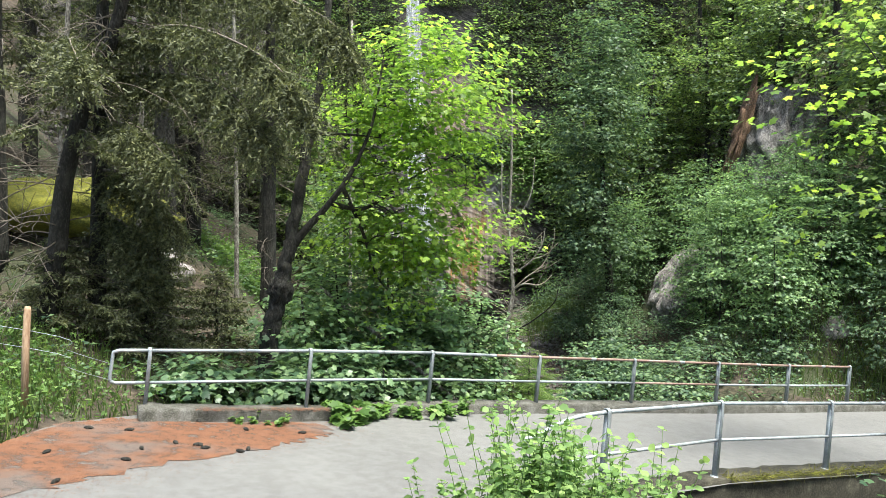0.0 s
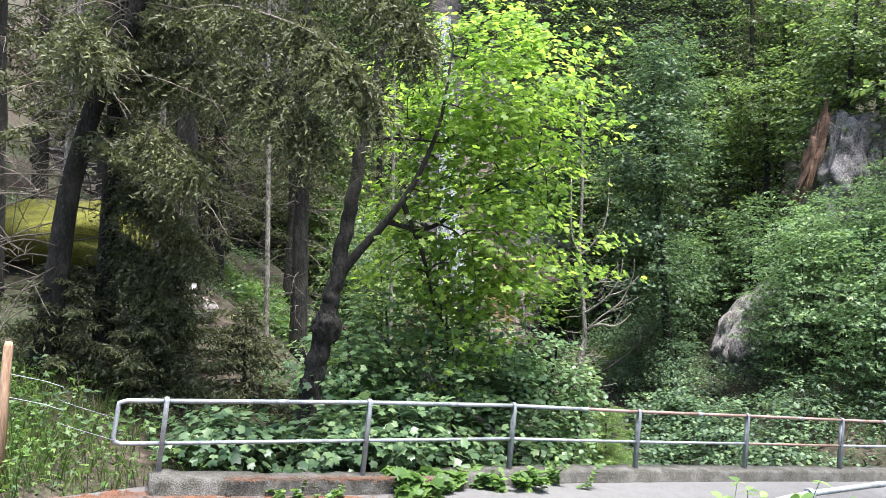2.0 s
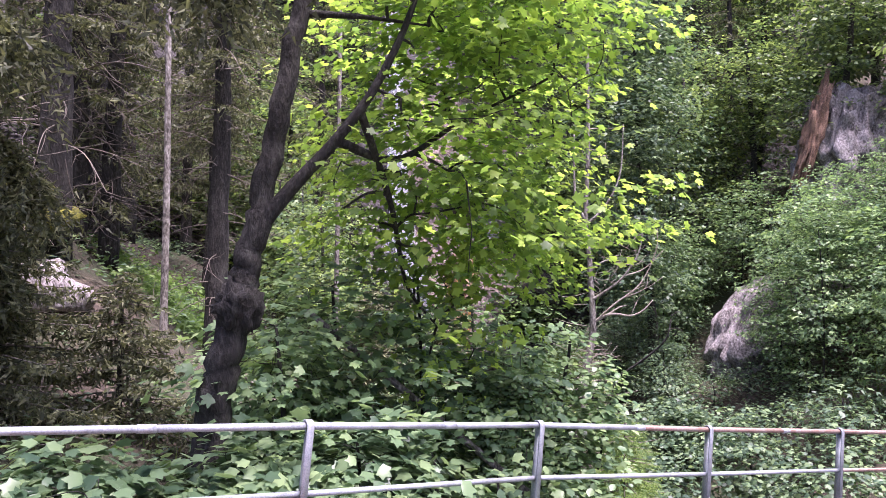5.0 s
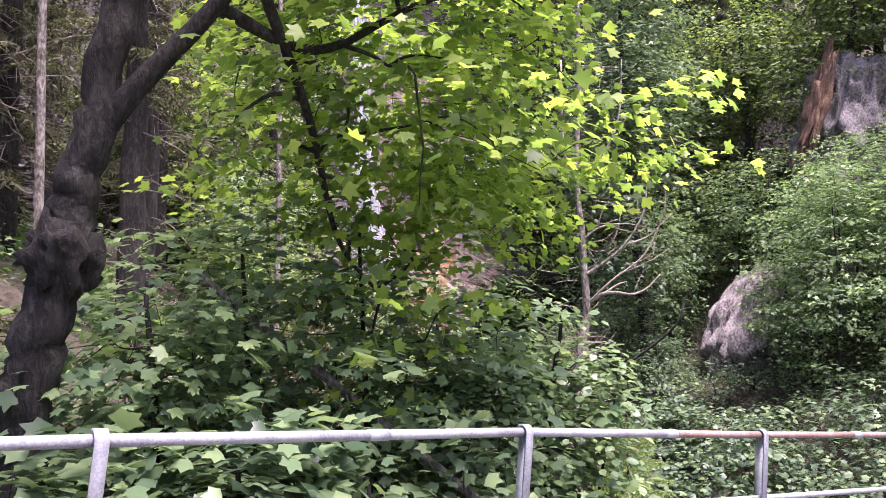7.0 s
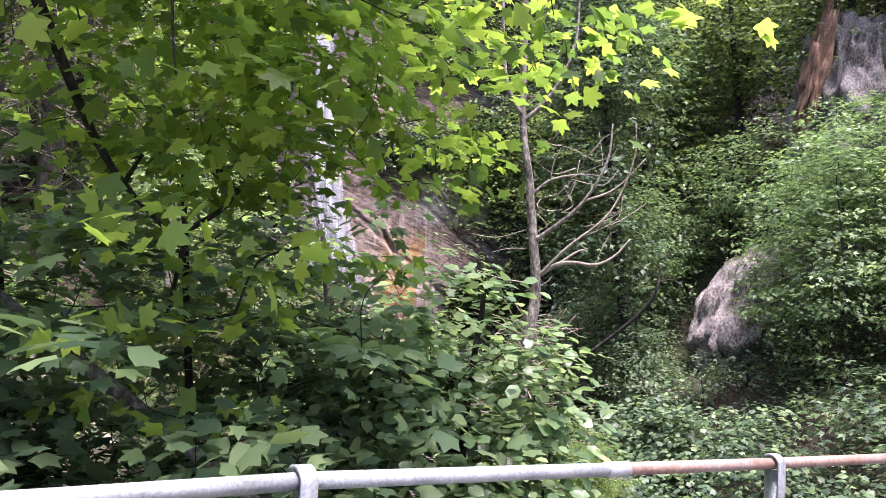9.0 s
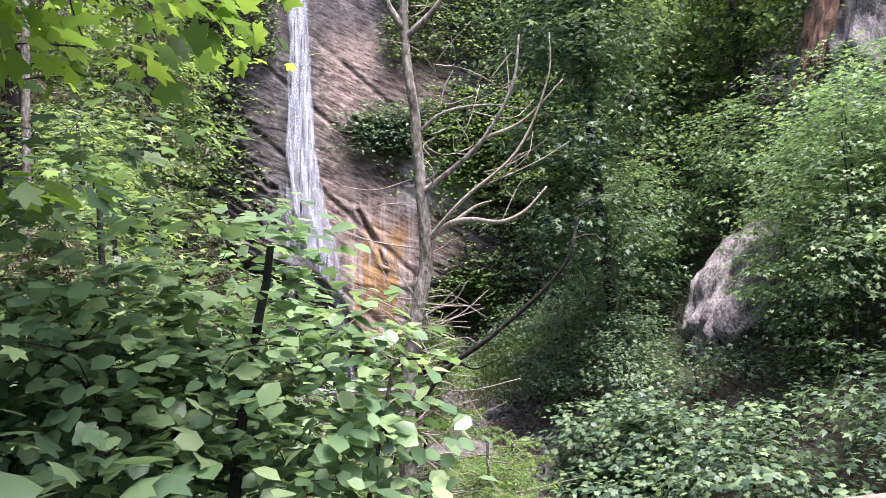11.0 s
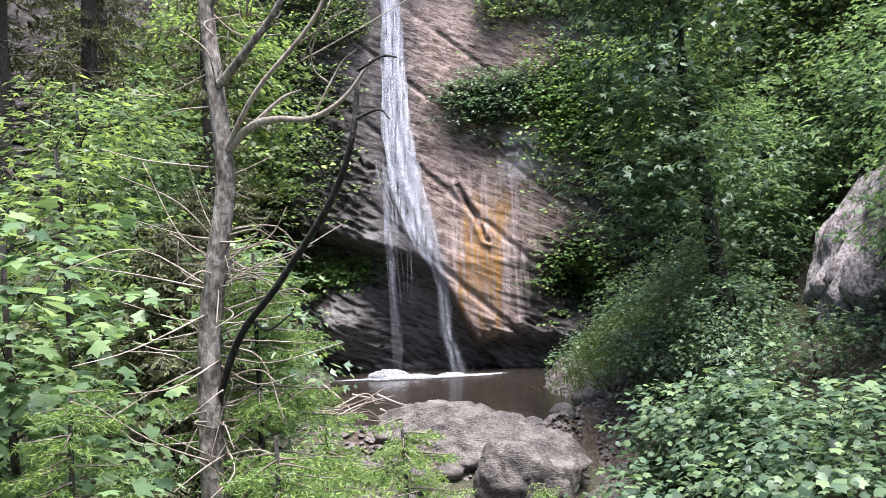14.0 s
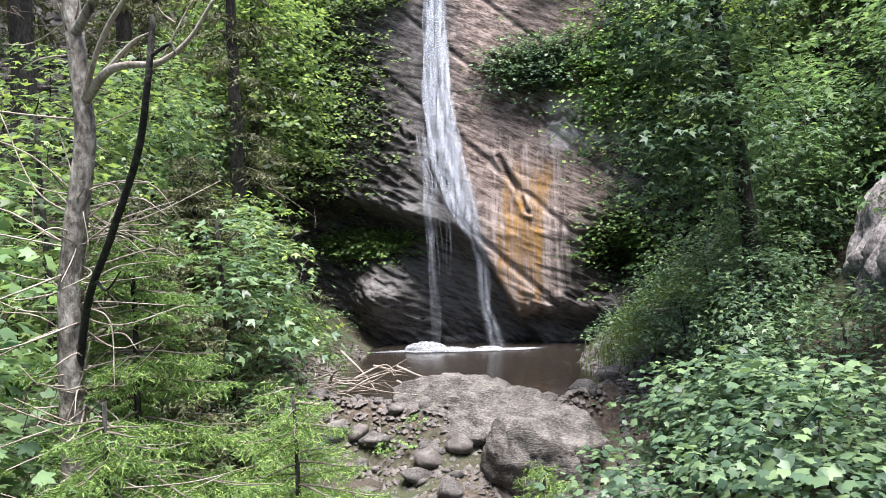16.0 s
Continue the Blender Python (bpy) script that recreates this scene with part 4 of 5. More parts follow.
# ---- rocks ----


def boulder(name, at, radii, turn, seed, label, mat=None, rough=0.3, bed=0.03, res=34, crack=0.05, planes=16, wear=0.2):
    v, f = slab_mesh(np.array(radii), seed, planes=planes, res=res, bed=bed, rough=wear * min(radii), crack=crack)
    ob = part_np(name, v, f, mat or M_STONE)
    ob.matrix_world = pose(*at, *turn)
    return tagged(ob, label, "rock")


for at, radii, shear, seed, label in (((7.9, 24.0, -0.55), (1.3, 1.0, 1.9), 0.5, 1.7, "pale fissured rock outcrop jutting from a wooded slope"), ((10.6, 24.7, 4.7), (1.2, 1.0, 1.8), 0.22, 4.6, "grey rock face high on the slope with earth at its rim")):
    v, f = crag_mesh(np.array(radii), seed, shear)
    ob = part_np("rock_outcrop", v, f, M_LIME)
    ob.location = at
    tagged(ob, label, "rock")
v, f = lump_mesh((0.17, 0.3, 1.3), 15, 0.6, 60, 3.0)
earth = part_np("earth_bank", v, f, M_EARTH, smooth=True)
earth.matrix_world = pose(9.3, 24.0, 5.2, 0, 16, 0)
tagged(earth, "rust-brown eroded earth along the rim of a rock face", "earth bank")
boulder("boulder", (1.5, 24.3, -2.74), (1.5, 0.85, 0.52), (10, 14, -8), 2.2, "long grey-brown slab boulder damming the pool", M_SLAB, res=130, bed=0.04, crack=0.04, planes=14, wear=0.09)
boulder("boulder", (2.3, 23.4, -3.35), (0.72, 0.55, 0.95), (14, -16, 12), 3.7, "upright grey slate boulder beside the stream", M_SLAB, res=110, bed=0.05, crack=0.04, planes=13, wear=0.09)
boulder("boulder", (2.75, 25.5, -3.4), (0.75, 0.45, 0.3), (5, 15, -20), 5.1, "dark wet bedded rock under the slab", bed=0.05)
boulder("boulder", (0.2, 24.9, -3.05), (0.5, 0.4, 0.4), (0, 10, 40), 7.7, "grey rock below the slab", bed=0.04)
boulder("boulder", (3.6, 22.0, -3.35), (0.9, 0.5, 0.35), (0, -10, 25), 6.4, "low grey rock on the gravel bank")
boulder("boulder", (-2.9, 25.6, -2.5), (0.3, 0.2, 0.2), (0, 0, 10), 8.3, "small pale stone on the pool's shore", M_LIME, bed=0.0, res=18)
boulder("boulder", (-5.6, 14.5, float(ground_z(-5.6, 14.5)) + 0.1), (0.6, 0.5, 0.45), (0, 0, 40), 9.1, "grey rock among roots on the slope", M_LIME)
boulder("boulder", (9.5, 18.2, float(ground_z(9.5, 18.2)) + 0.1), (0.28, 0.25, 0.35), (0, 0, 0), 4.4, "tan rock standing in grass beyond the bridge", M_LIME)
v, f = lump_mesh((2.2, 1.3, 0.7), 12, 0.35, 36, 1.5)
tagged(part_np("moss_mound", v + [-7.8, 15.2, float(ground_z(-7.8, 15.2)) + 0.2], f, M_MOSS, smooth=True), "sunlit yellow-green mossy mound on the wooded slope", "moss")

rng = np.random.default_rng(21)
stone_meshes = []
for k in range(6):
    v, f = lump_mesh((1, rng.uniform(0.6, 0.9), rng.uniform(0.4, 0.7)), 30 + k, 0.35, 14, 1.5)
    stone_meshes.append(mesh_np("stone", v, f, M_STONE if k % 3 else M_PEBBLE, True))
for k in range(150):
    a = rng.random()
    x, y = rng.uniform(-2.4, 1.2), rng.uniform(21.5, 24.6)
    if a > 0.6:
        x, y = rng.uniform(2.2, 4.6), rng.uniform(22.5, 28.5)
    s = 0.05 + 0.22 * rng.random() ** 2
    ob = new("stone", stone_meshes[k % 6])
    ob.matrix_world = pose(x, y, float(ground_z(x, y)) + s * 0.2, rng.uniform(-20, 20), rng.uniform(-20, 20), rng.uniform(0, 360)) @ Matrix.Diagonal((s, s, s, 1))
    tagged(ob, "rounded grey stone in the stream bed", "stone", "stones of the stream bed")

gp = rng.uniform([-3.6, 21.5], [4.8, 31], (16000, 2))
keep = (np.abs(ground_z(gp[:, 0], gp[:, 1]) + 2.85) < 0.95)
gp = gp[keep]
gz = ground_z(gp[:, 0], gp[:, 1])
chip = (np.array([(-0.5, -0.4, 0), (0.5, -0.35, 0), (0.4, 0.45, 0), (-0.45, 0.4, 0), (0, 0, 0.5)], float), np.array([(0, 1, 4), (1, 2, 4), (2, 3, 4), (3, 0, 4)]))
tagged(part_np("gravel", *leaves(np.c_[gp, gz - 0.01], np.tile([0, 0, 1.0], (len(gp), 1)) + rng.normal(size=(len(gp), 3)) * 0.3, rng.uniform(0.04, 0.13, len(gp)), chip, rng), M_PEBBLE), "dark wet gravel on the stream banks", "gravel", kind="stuff")

# ---- dead wood ----


def limb(parent, name, pts, r0, r1, mat, sides=7, n=6):
    q = smooth_path(pts, n)
    return part_np(name, *tube(q, np.linspace(r0, r1, len(q)), sides), mat, parent, True)


dead = thing("dead_tree", (1.4, 15.55, -3.9), "slim leafless tree with grey-brown bark and bare forked boughs", "dead tree")
O = np.array([1.4, 15.55, -3.9])


def rel(*pts):
    return [np.array(p) - O for p in pts]


limb(dead, "trunk", rel((1.27, 15.6, -4.0), (1.27, 15.58, -1.2), (1.29, 15.56, -0.47), (1.34, 15.55, -0.1), (1.41, 15.55, 0.28), (1.41, 15.54, 0.54), (1.37, 15.53, 1.07), (1.36, 15.52, 1.3), (1.3, 15.5, 1.85), (1.33, 15.5, 3.0), (1.3, 15.45, 4.6)), 0.064, 0.022, M_GREYBARK, 10, 8)
limb(dead, "bough", rel((1.39, 15.55, 0.44), (1.58, 15.48, 0.56), (1.72, 15.45, 0.58), (1.9, 15.42, 0.56), (2.06, 15.4, 0.63), (2.2, 15.38, 0.78)), 0.024, 0.006, M_DEAD)
limb(dead, "bough", rel((1.6, 15.47, 0.57), (1.75, 15.45, 0.67), (1.85, 15.44, 0.7)), 0.013, 0.004, M_DEAD)
limb(dead, "bough", rel((1.39, 15.55, 0.42), (1.65, 15.4, 0.7), (2.0, 15.3, 1.0), (2.2, 15.25, 1.45), (2.22, 15.25, 1.75)), 0.014, 0.004, M_DEAD)
limb(dead, "bough", rel((1.38, 15.53, 0.76), (1.58, 15.45, 0.9), (1.8, 15.38, 1.1), (1.98, 15.3, 1.42), (2.03, 15.28, 1.75)), 0.024, 0.006, M_GREYBARK)
limb(dead, "bough", rel((1.8, 15.38, 1.1), (2.05, 15.3, 1.2), (2.3, 15.25, 1.45)), 0.012, 0.004, M_DEAD)
limb(dead, "bough", rel((1.36, 15.52, 1.15), (1.55, 15.5, 1.3), (1.85, 15.5, 1.35), (2.1, 15.45, 1.3)), 0.015, 0.004, M_GREYBARK)
limb(dead, "bough", rel((1.3, 15.5, 1.85), (1.15, 15.5, 2.2), (1.13, 15.5, 3.2)), 0.03, 0.01, M_GREYBARK)
limb(dead, "bough", rel((1.3, 15.5, 1.8), (1.55, 15.45, 2.05), (1.75, 15.4, 2.5), (1.8, 15.4, 3.2)), 0.024, 0.006, M_GREYBARK)
rng = np.random.default_rng(5)
tw = []
for k in range(190):
    s = np.array([rng.uniform(1.45, 2.1), 15.42, rng.uniform(0.55, 1.6)]) - O if k < 26 else np.array([1.34, 15.57, rng.uniform(-1.6, 3.2 if k < 50 else 0.1)]) - O
    e = s + rng.normal(size=3) * ([0.22, 0.15, 0.1] if k < 50 else [0.3, 0.24, 0.2]) + [0.05, 0, 0.22 if k < 26 else 0.0]
    tw.append(tube(smooth_path([s, (s + e) / 2 + rng.normal(size=3) * 0.05, e], 4), np.linspace(0.005, 0.002, 9), 4))
tagged(part_np("twig_work", *gather(tw), M_DEAD, dead, True), kind="stuff")
sn = thing("fallen_bough", (1.2, 15.95, -1.0), "dark bare bough leaning up against the dead tree", "branch")
O = np.array([1.2, 15.95, -1.0])
limb(sn, "bough", rel((1.1, 15.75, -1.15), (1.45, 15.47, -0.47), (1.78, 15.23, -0.18), (2.08, 15.02, 0.1), (2.22, 14.9, 0.3), (2.27, 14.88, 0.53)), 0.019, 0.010, M_BARK, 8)
for pts in (((1.6, 15.36, -0.33), (1.7, 15.3, -0.37), (1.85, 15.2, -0.3)), ((2.24, 14.89, 0.4), (2.35, 14.85, 0.42), (2.4, 14.8, 0.37)), ((2.27, 14.88, 0.58), (2.36, 14.9, 0.63), (2.42, 14.9, 0.62))):
    limb(sn, "twig", rel(*pts), 0.008, 0.003, M_BARK, 5)

pile = thing("branch_pile", (-1.25, 24.75, -2.2), "tangle of washed-up dead branches at the pool's outlet", "branch pile")
rng = np.random.default_rng(9)
for k in range(44):
    c = rng.normal(size=3) * [0.75, 0.28, 0.1] + [0, 0, 0.02]
    a, ln = rng.normal() * 0.55, rng.uniform(0.35, 1.5)
    d = np.array([math.cos(a), math.sin(a) * 0.7, rng.normal() * 0.18])
    q = smooth_path([c - d * ln / 2, c + rng.normal(size=3) * 0.1, c + d * ln / 2], 5)
    part_np("branch", *tube(q, np.linspace(rng.uniform(0.008, 0.03), 0.004, len(q)), 5), M_DEAD if k % 3 else M_TWIG, pile, True)
for n, (x, y, ln, a, tilt, r) in enumerate([(-4.9, 19.3, 2.6, -0.5, -0.55, 0.08), (4.9, 31.0, 1.6, 0.9, 0.7, 0.07), (2.3, 27.6, 1.4, 0.4, 0.1, 0.04), (2.6, 27.9, 1.1, 0.8, 0.15, 0.03), (3.2, 25.6, 0.8, -0.1, 0.05, 0.02), (0.2, 12.6, 2.2, 2.6, 0.5, 0.05), (-1.4, 22.8, 1.2, 1.2, 0.1, 0.03)]):
    z = float(ground_z(x, y)) + r
    d = np.array([math.cos(a) * math.cos(tilt), math.sin(a) * math.cos(tilt), math.sin(tilt)]) * ln
    log = tagged(part_np("fallen_log", *tube(smooth_path([[0, 0, 0], d * 0.5 + [0, 0, 0.04], d], 5), np.linspace(r, r * 0.7, 11), 8), M_DEAD, smooth=True), "weathered fallen log on the bank", "log", "fallen logs")
    log.location = (x, y, z)

pole = tagged(part_np("fallen_pole", *tube(smooth_path([(-0.25, 0, 0.65), (0, 0, 0.45), (1.2, -0.05, -0.5), (2.5, -0.1, -1.55)], 7), np.linspace(0.024, 0.042, 22), 8), M_GREYBARK, smooth=True), "pale lichen-covered fallen trunk leaning through the bushes", "log", "fallen logs")
pole.location = (-1.9, 12.8, 0.0)

# ---- the big leaning maple and its neighbours by the railing ----
maple = broadleaf(
    "maple_tree", (-2.75, 11.35, -1.3), "leaning dark-barked maple with bright green leaves", [(0, 0, 0), (0.07, 0, 0.9), (0.15, 0, 1.5), (0.25, 0, 1.95), (0.33, 0, 2.35), (0.43, 0, 2.85), (0.55, 0, 3.6), (0.7, 0, 4.5), (0.85, 0, 5.4), (1.05, 0.1, 8.0)], 0.13,
    [(2.13, 1.3, 3.6, 1.75, 1.7, 2.2), (2.33, 0.7, 5.2, 1.6, 1.6, 1.4)], 900, 14, 0.3, 0.07, MAPLE, M_MAPLE, 41, limbs=300,
    stems=[([(0.38, 0, 2.6), (0.65, 0, 2.95), (1.0, 0, 3.35), (1.35, -0.05, 3.85), (1.65, -0.05, 4.6), (1.8, 0, 5.6)], 0.06), ([(1.0, 0, 3.35), (1.5, 0.5, 3.3), (2.1, 0.9, 3.75), (3.0, 1.3, 4.3)], 0.035), ([(1.2, 0.0, 3.6), (1.45, 0.6, 2.9), (1.6, 1.2, 2.2), (1.9, 1.4, 1.8)], 0.03), ([(0.7, 0, 4.4), (1.2, 0.1, 4.42), (1.75, 0.15, 4.38)], 0.028)],
)
v, f = lump_mesh((0.18, 0.16, 0.2), 3, 0.5, 28, 2.6)
part_np("burl", v + [0.27, -0.03, 2.0], f, M_BARK, maple, True, "knobbly dark burl")

# The maple's lower crown, built as saplings; its shade is in the duller leaf.
for n, (x, y, top, r) in enumerate([(-1.0, 13.4, 1.5, 1.5), (-1.9, 13.2, 1.2, 1.2), (-0.3, 14.6, 1.3, 1.3), (-2.3, 12.2, 0.7, 0.8), (0.0, 15.8, 0.6, 1.1)]):
    z = float(ground_z(x, y)) - 0.05
    h = top - z
    broadleaf("low_maple_crown", (x, y, z), "low layered leaves of the maple behind the railing, built as a sapling, dull green for shade", [(0, 0, 0), (0.06, 0, h * 0.45), (-0.04, 0.05, h * 0.9)], 0.03, [(0, 0, h * 0.68, r, r, h * 0.3), (0.2, -0.1, h * 0.35, r * 0.9, r * 0.9, h * 0.25)],
              int(150 * r), 14, 0.3, 0.075, MAPLE, M_LIGHTBANK, 800 + n, limbs=70, category="tree", group="maple saplings")

broadleaf("alder_shrub", (0.45, 13.7, -4.0), "tall shrub with round pale green leaves", [(0, 0, 0), (0.05, -0.05, 1.8), (0.1, 0, 3.2), (0.25, 0.05, 4.3)], 0.035,
          [(-0.1, 0.0, 2.9, 1.05, 0.75, 1.45), (0.55, 0.1, 3.6, 0.5, 0.45, 0.6), (-0.35, -0.1, 3.8, 0.6, 0.5, 0.6)], 900, 8, 0.15, 0.092, OVAL, M_ALDER, 43, limbs=200, category="shrub",
          stems=[([(0.1, 0, 0), (0.4, 0, 2), (0.75, 0.05, 3.8)], 0.025), ([(-0.1, 0, 0), (-0.4, 0.05, 2), (-0.5, 0, 3.8)], 0.025)])


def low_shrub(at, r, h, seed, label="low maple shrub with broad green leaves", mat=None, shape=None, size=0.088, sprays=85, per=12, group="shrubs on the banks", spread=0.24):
    return broadleaf("shrub", at, label, [(0, 0, 0), (0.05, 0, h * 0.4), (0, 0.05, h * 0.8)], 0.02, [(0, 0, h * 0.55, r, r, h * 0.5)], sprays, per, spread, size, shape or LOBED, mat or M_SHADEMAPLE, seed, limbs=18, category="shrub", group=group)


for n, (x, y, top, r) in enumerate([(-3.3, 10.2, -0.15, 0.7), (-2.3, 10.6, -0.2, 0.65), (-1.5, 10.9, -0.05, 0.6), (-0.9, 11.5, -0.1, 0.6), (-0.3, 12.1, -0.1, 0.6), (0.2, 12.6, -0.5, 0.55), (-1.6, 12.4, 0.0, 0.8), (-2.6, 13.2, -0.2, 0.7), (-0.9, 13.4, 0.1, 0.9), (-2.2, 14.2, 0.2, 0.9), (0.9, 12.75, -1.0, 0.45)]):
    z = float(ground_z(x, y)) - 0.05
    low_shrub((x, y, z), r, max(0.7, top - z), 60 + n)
# shrubs on the other bank
for n, (x, y, z, h, r, sz) in enumerate([(7.5, 20.6, -1.4, 4.6, 1.6, 0.1), (9.0, 20.6, -0.9, 4.6, 1.5, 0.1), (7.3, 21.2, -1.5, 3.2, 0.8, 0.1), (9.8, 21.8, 0.6, 3.4, 1.3, 0.1), (8.3, 21.8, 0.6, 3.2, 0.9, 0.1), (10.9, 20.4, 0.2, 3.6, 1.4, 0.1), (8.8, 22.0, 0.4, 2.8, 0.9, 0.1), (9.0, 23.0, 1.4, 2.4, 0.9, 0.1), (8.3, 24.4, 1.2, 2.8, 1.0, 0.1), (4.3, 25.2, -2.3, 1.6, 0.8, 0.12), (4.8, 26.6, -1.6, 1.7, 0.8, 0.12), (5.6, 28.0, -0.8, 1.7, 0.9, 0.12), (10.4, 22.6, 2.4, 2.2, 0.9, 0.1), (4.9, 21.9, -3.0, 1.6, 1.0, 0.13), (4.2, 22.8, -3.2, 1.5, 0.8, 0.13), (6.2, 20.3, -2.4, 1.0, 1.0, 0.12), (6.4, 18.0, -2.4, 1.9, 1.1, 0.12), (4.9, 18.4, -3.2, 2.0, 1.0, 0.12), (3.6, 19.4, -3.6, 1.6, 0.9, 0.12), (8.0, 17.8, -1.9, 1.6, 0.9, 0.12), (3.0, 16.4, -3.6, 1.8, 0.9, 0.11), (5.0, 15.8, -3.0, 1.9, 1.0, 0.11), (4.4, 29.6, -1.6, 1.5, 0.9, 0.13), (5.3, 22.9, -2.6, 1.2, 0.8, 0.13), (5.9, 25.8, -1.1, 3.4, 1.1, 0.12), (6.6, 26.6, -0.5, 3.6, 1.2, 0.12), (6.7, 22.3, -1.45, 0.7, 0.8, 0.1), (6.0, 22.6, -1.7, 0.7, 0.8, 0.1), (7.1, 23.0, -1.3, 0.6, 0.6, 0.1), (7.5, 22.4, -1.2, 3.6, 0.75, 0.1), (8.6, 23.2, 0.6, 2.6, 0.8, 0.1), (11.2, 22.9, 2.6, 2.6, 1.0, 0.1), (6.2, 25.7, -1.0, 2.2, 0.8, 0.12), (5.2, 23.6, -2.3, 1.9, 0.9, 0.12), (5.5, 24.6, -1.8, 2.0, 0.8, 0.12), (5.0, 20.8, -2.9, 1.5, 0.9, 0.12), (7.6, 27.4, 0.2, 3.4, 1.2, 0.12), (6.5, 29.0, -0.3, 2.6, 1.2, 0.12), (8.2, 25.9, 1.0, 3.0, 1.1, 0.12), (8.0, 18.3, -2.0, 4.6, 1.2, 0.12), (9.7, 19.0, -1.2, 4.6, 1.4, 0.12), (11.6, 19.6, -0.6, 4.4, 1.5, 0.12), (10.4, 17.4, -1.6, 2.6, 1.2, 0.12), (13.0, 18.6, -0.4, 4.6, 1.6, 0.12), (12.4, 16.9, -1.4, 2.4, 1.2, 0.12)]):
    # tall shrubs get the lightened leaf, so light by height sits in the colour
    low_shrub((x, y, z), r, h, 90 + n, "dense maple shrub with dull green leaves on the far bank", M_LIGHTBANK if z + h > 1.5 else M_SHRUB, TRILEAF if y > 23.5 or x > 5.6 else LOBED, size=sz * (0.75 if x > 5.6 else 0.56), sprays=int((52 if x > 5.6 else 95) * r * h), per=14, spread=0.28)

# the dark trees between pool and rock, and the trees above
broadleaf("maple_tree", (5.4, 24.9, -1.55), "dark green maple with a slim trunk on the bank", [(0, 0, 0), (-0.05, 0.1, 2.2), (-0.3, 0.2, 5), (-0.5, 0.1, 9.5)], 0.13,
          [(-0.7, -0.6, 6.5, 1.7, 1.6, 2.6), (-0.8, -0.6, 3.2, 1.5, 1.3, 1.5), (-0.3, 0, 9.0, 1.5, 1.5, 1.8), (-1.2, -0.4, 2.3, 0.8, 0.8, 0.7)], 900, 15, 0.38, 0.11, TRILEAF, M_SHRUB, 44, limbs=160)

for n, (x, y, h, r) in enumerate([(-1.7, 18.6, 5.2, 1.1), (-0.6, 19.9, 4.4, 1.0), (-2.9, 20.6, 5.0, 1.2), (-3.6, 22.8, 4.6, 1.2), (-2.3, 23.6, 3.0, 0.9), (-0.7, 16.6, 3.6, 0.9), (-4.4, 24.4, 4.5, 1.1)]):
    broadleaf("sapling", (x, y, float(ground_z(x, y)) - 0.1), "young broadleaf tree on the stream bank", [(0, 0, 0), (0.05, 0.02, h * 0.5), (-0.05, 0, h * 0.95)], 0.045, [(0, 0, h * 0.72, r, r, h * 0.3), (0.1, 0.1, h * 0.35, r, r, h * 0.25)], 240, 12, 0.32, 0.1, TRILEAF, M_SHADEMAPLE if n % 2 else M_FAR, 700 + n, limbs=60, group="saplings of the bank")

rng = np.random.default_rng(77)
variants = []
for k in range(3):
    h = 8 + k
    variants.append(broadleaf("broadleaf_tree", (0, 0, -60 - 12 * k), "woodland broadleaf tree with a dense green crown", [(0, 0, 0), (0.1, 0.1, h * 0.4), (-0.2, 0, h * 0.95)], 0.15,
                              [(0, 0, h * 0.75, 1.9, 1.9, 2.2), (0.9, 0.5, h * 0.5, 1.4, 1.3, 1.6), (-1.0, -0.4, h * 0.45, 1.3, 1.4, 1.7), (0, -0.6, h * 0.25, 1.2, 1.1, 1.0)], 310, 24, 0.42, 0.16, RHOMB, M_FAR, 120 + k, limbs=30, group="broadleaf trees of the slopes"))
SPOTS = [(7.3, 29.0), (9.2, 27.5), (11.0, 31), (12.2, 26.0), (13.4, 21.5), (10.6, 24.8), (15.5, 28), (16, 23.5), (9.4, 33.5), (13, 34), (5.8, 31.8), (-6.3, 30.5), (-5.2, 28.2), (-9.3, 31), (11.5, 18.5), (14.5, 16.5), (18, 19), (-12, 28), (4.5, 37.8), (0.8, 38.5), (-3.2, 38.3), (8.0, 37.5), (-6.5, 37), (-9.5, 36), (2.6, 39.5), (-1.5, 40), (18, 33), (20, 27), (12, 38.5)]
for k, (x, y) in enumerate(SPOTS):
    m = pose(x, y, float(ground_z(x, y)) - 0.15, rng.uniform(-6, 6), rng.uniform(-6, 6), rng.uniform(0, 360)) @ Matrix.Scale(rng.uniform(0.8, 1.15), 4)
    src = variants[k % 3]
    if k < 3:
        src.matrix_world = m
    else:
        copy_thing(src, m)

# ---- spruces ----
DARK = "tall dark spruce with drooping boughs and dead lower twigs"
fine, coarse = [], []
for k in range(2):
    fine.append(spruce((0, 0, 0), 13 + k, 2.2, 0.21, 200 + k, DARK, whorl=0.8, start=0.3 + 0.05 * k, droop=0.55, needle=0.055, twig_step=0.085, per_twig=11, dead=46, thin=0.26, group="spruces of the slope"))
for k in range(3):
    coarse.append(spruce((0, 0, 0), 13 + k, 2.1, 0.19, 210 + k, DARK, whorl=0.75, start=0.14 + 0.08 * k, droop=0.5, needle=0.11, twig_step=0.16, per_twig=7, dead=22, thin=0.2, group="spruces of the slope"))
NEAR_SPRUCES = [(-5.87, 15.5), (-4.28, 17.8), (-8.2, 13.4), (-9.9, 11.0), (-6.9, 18.4), (-7.4, 16.0)]
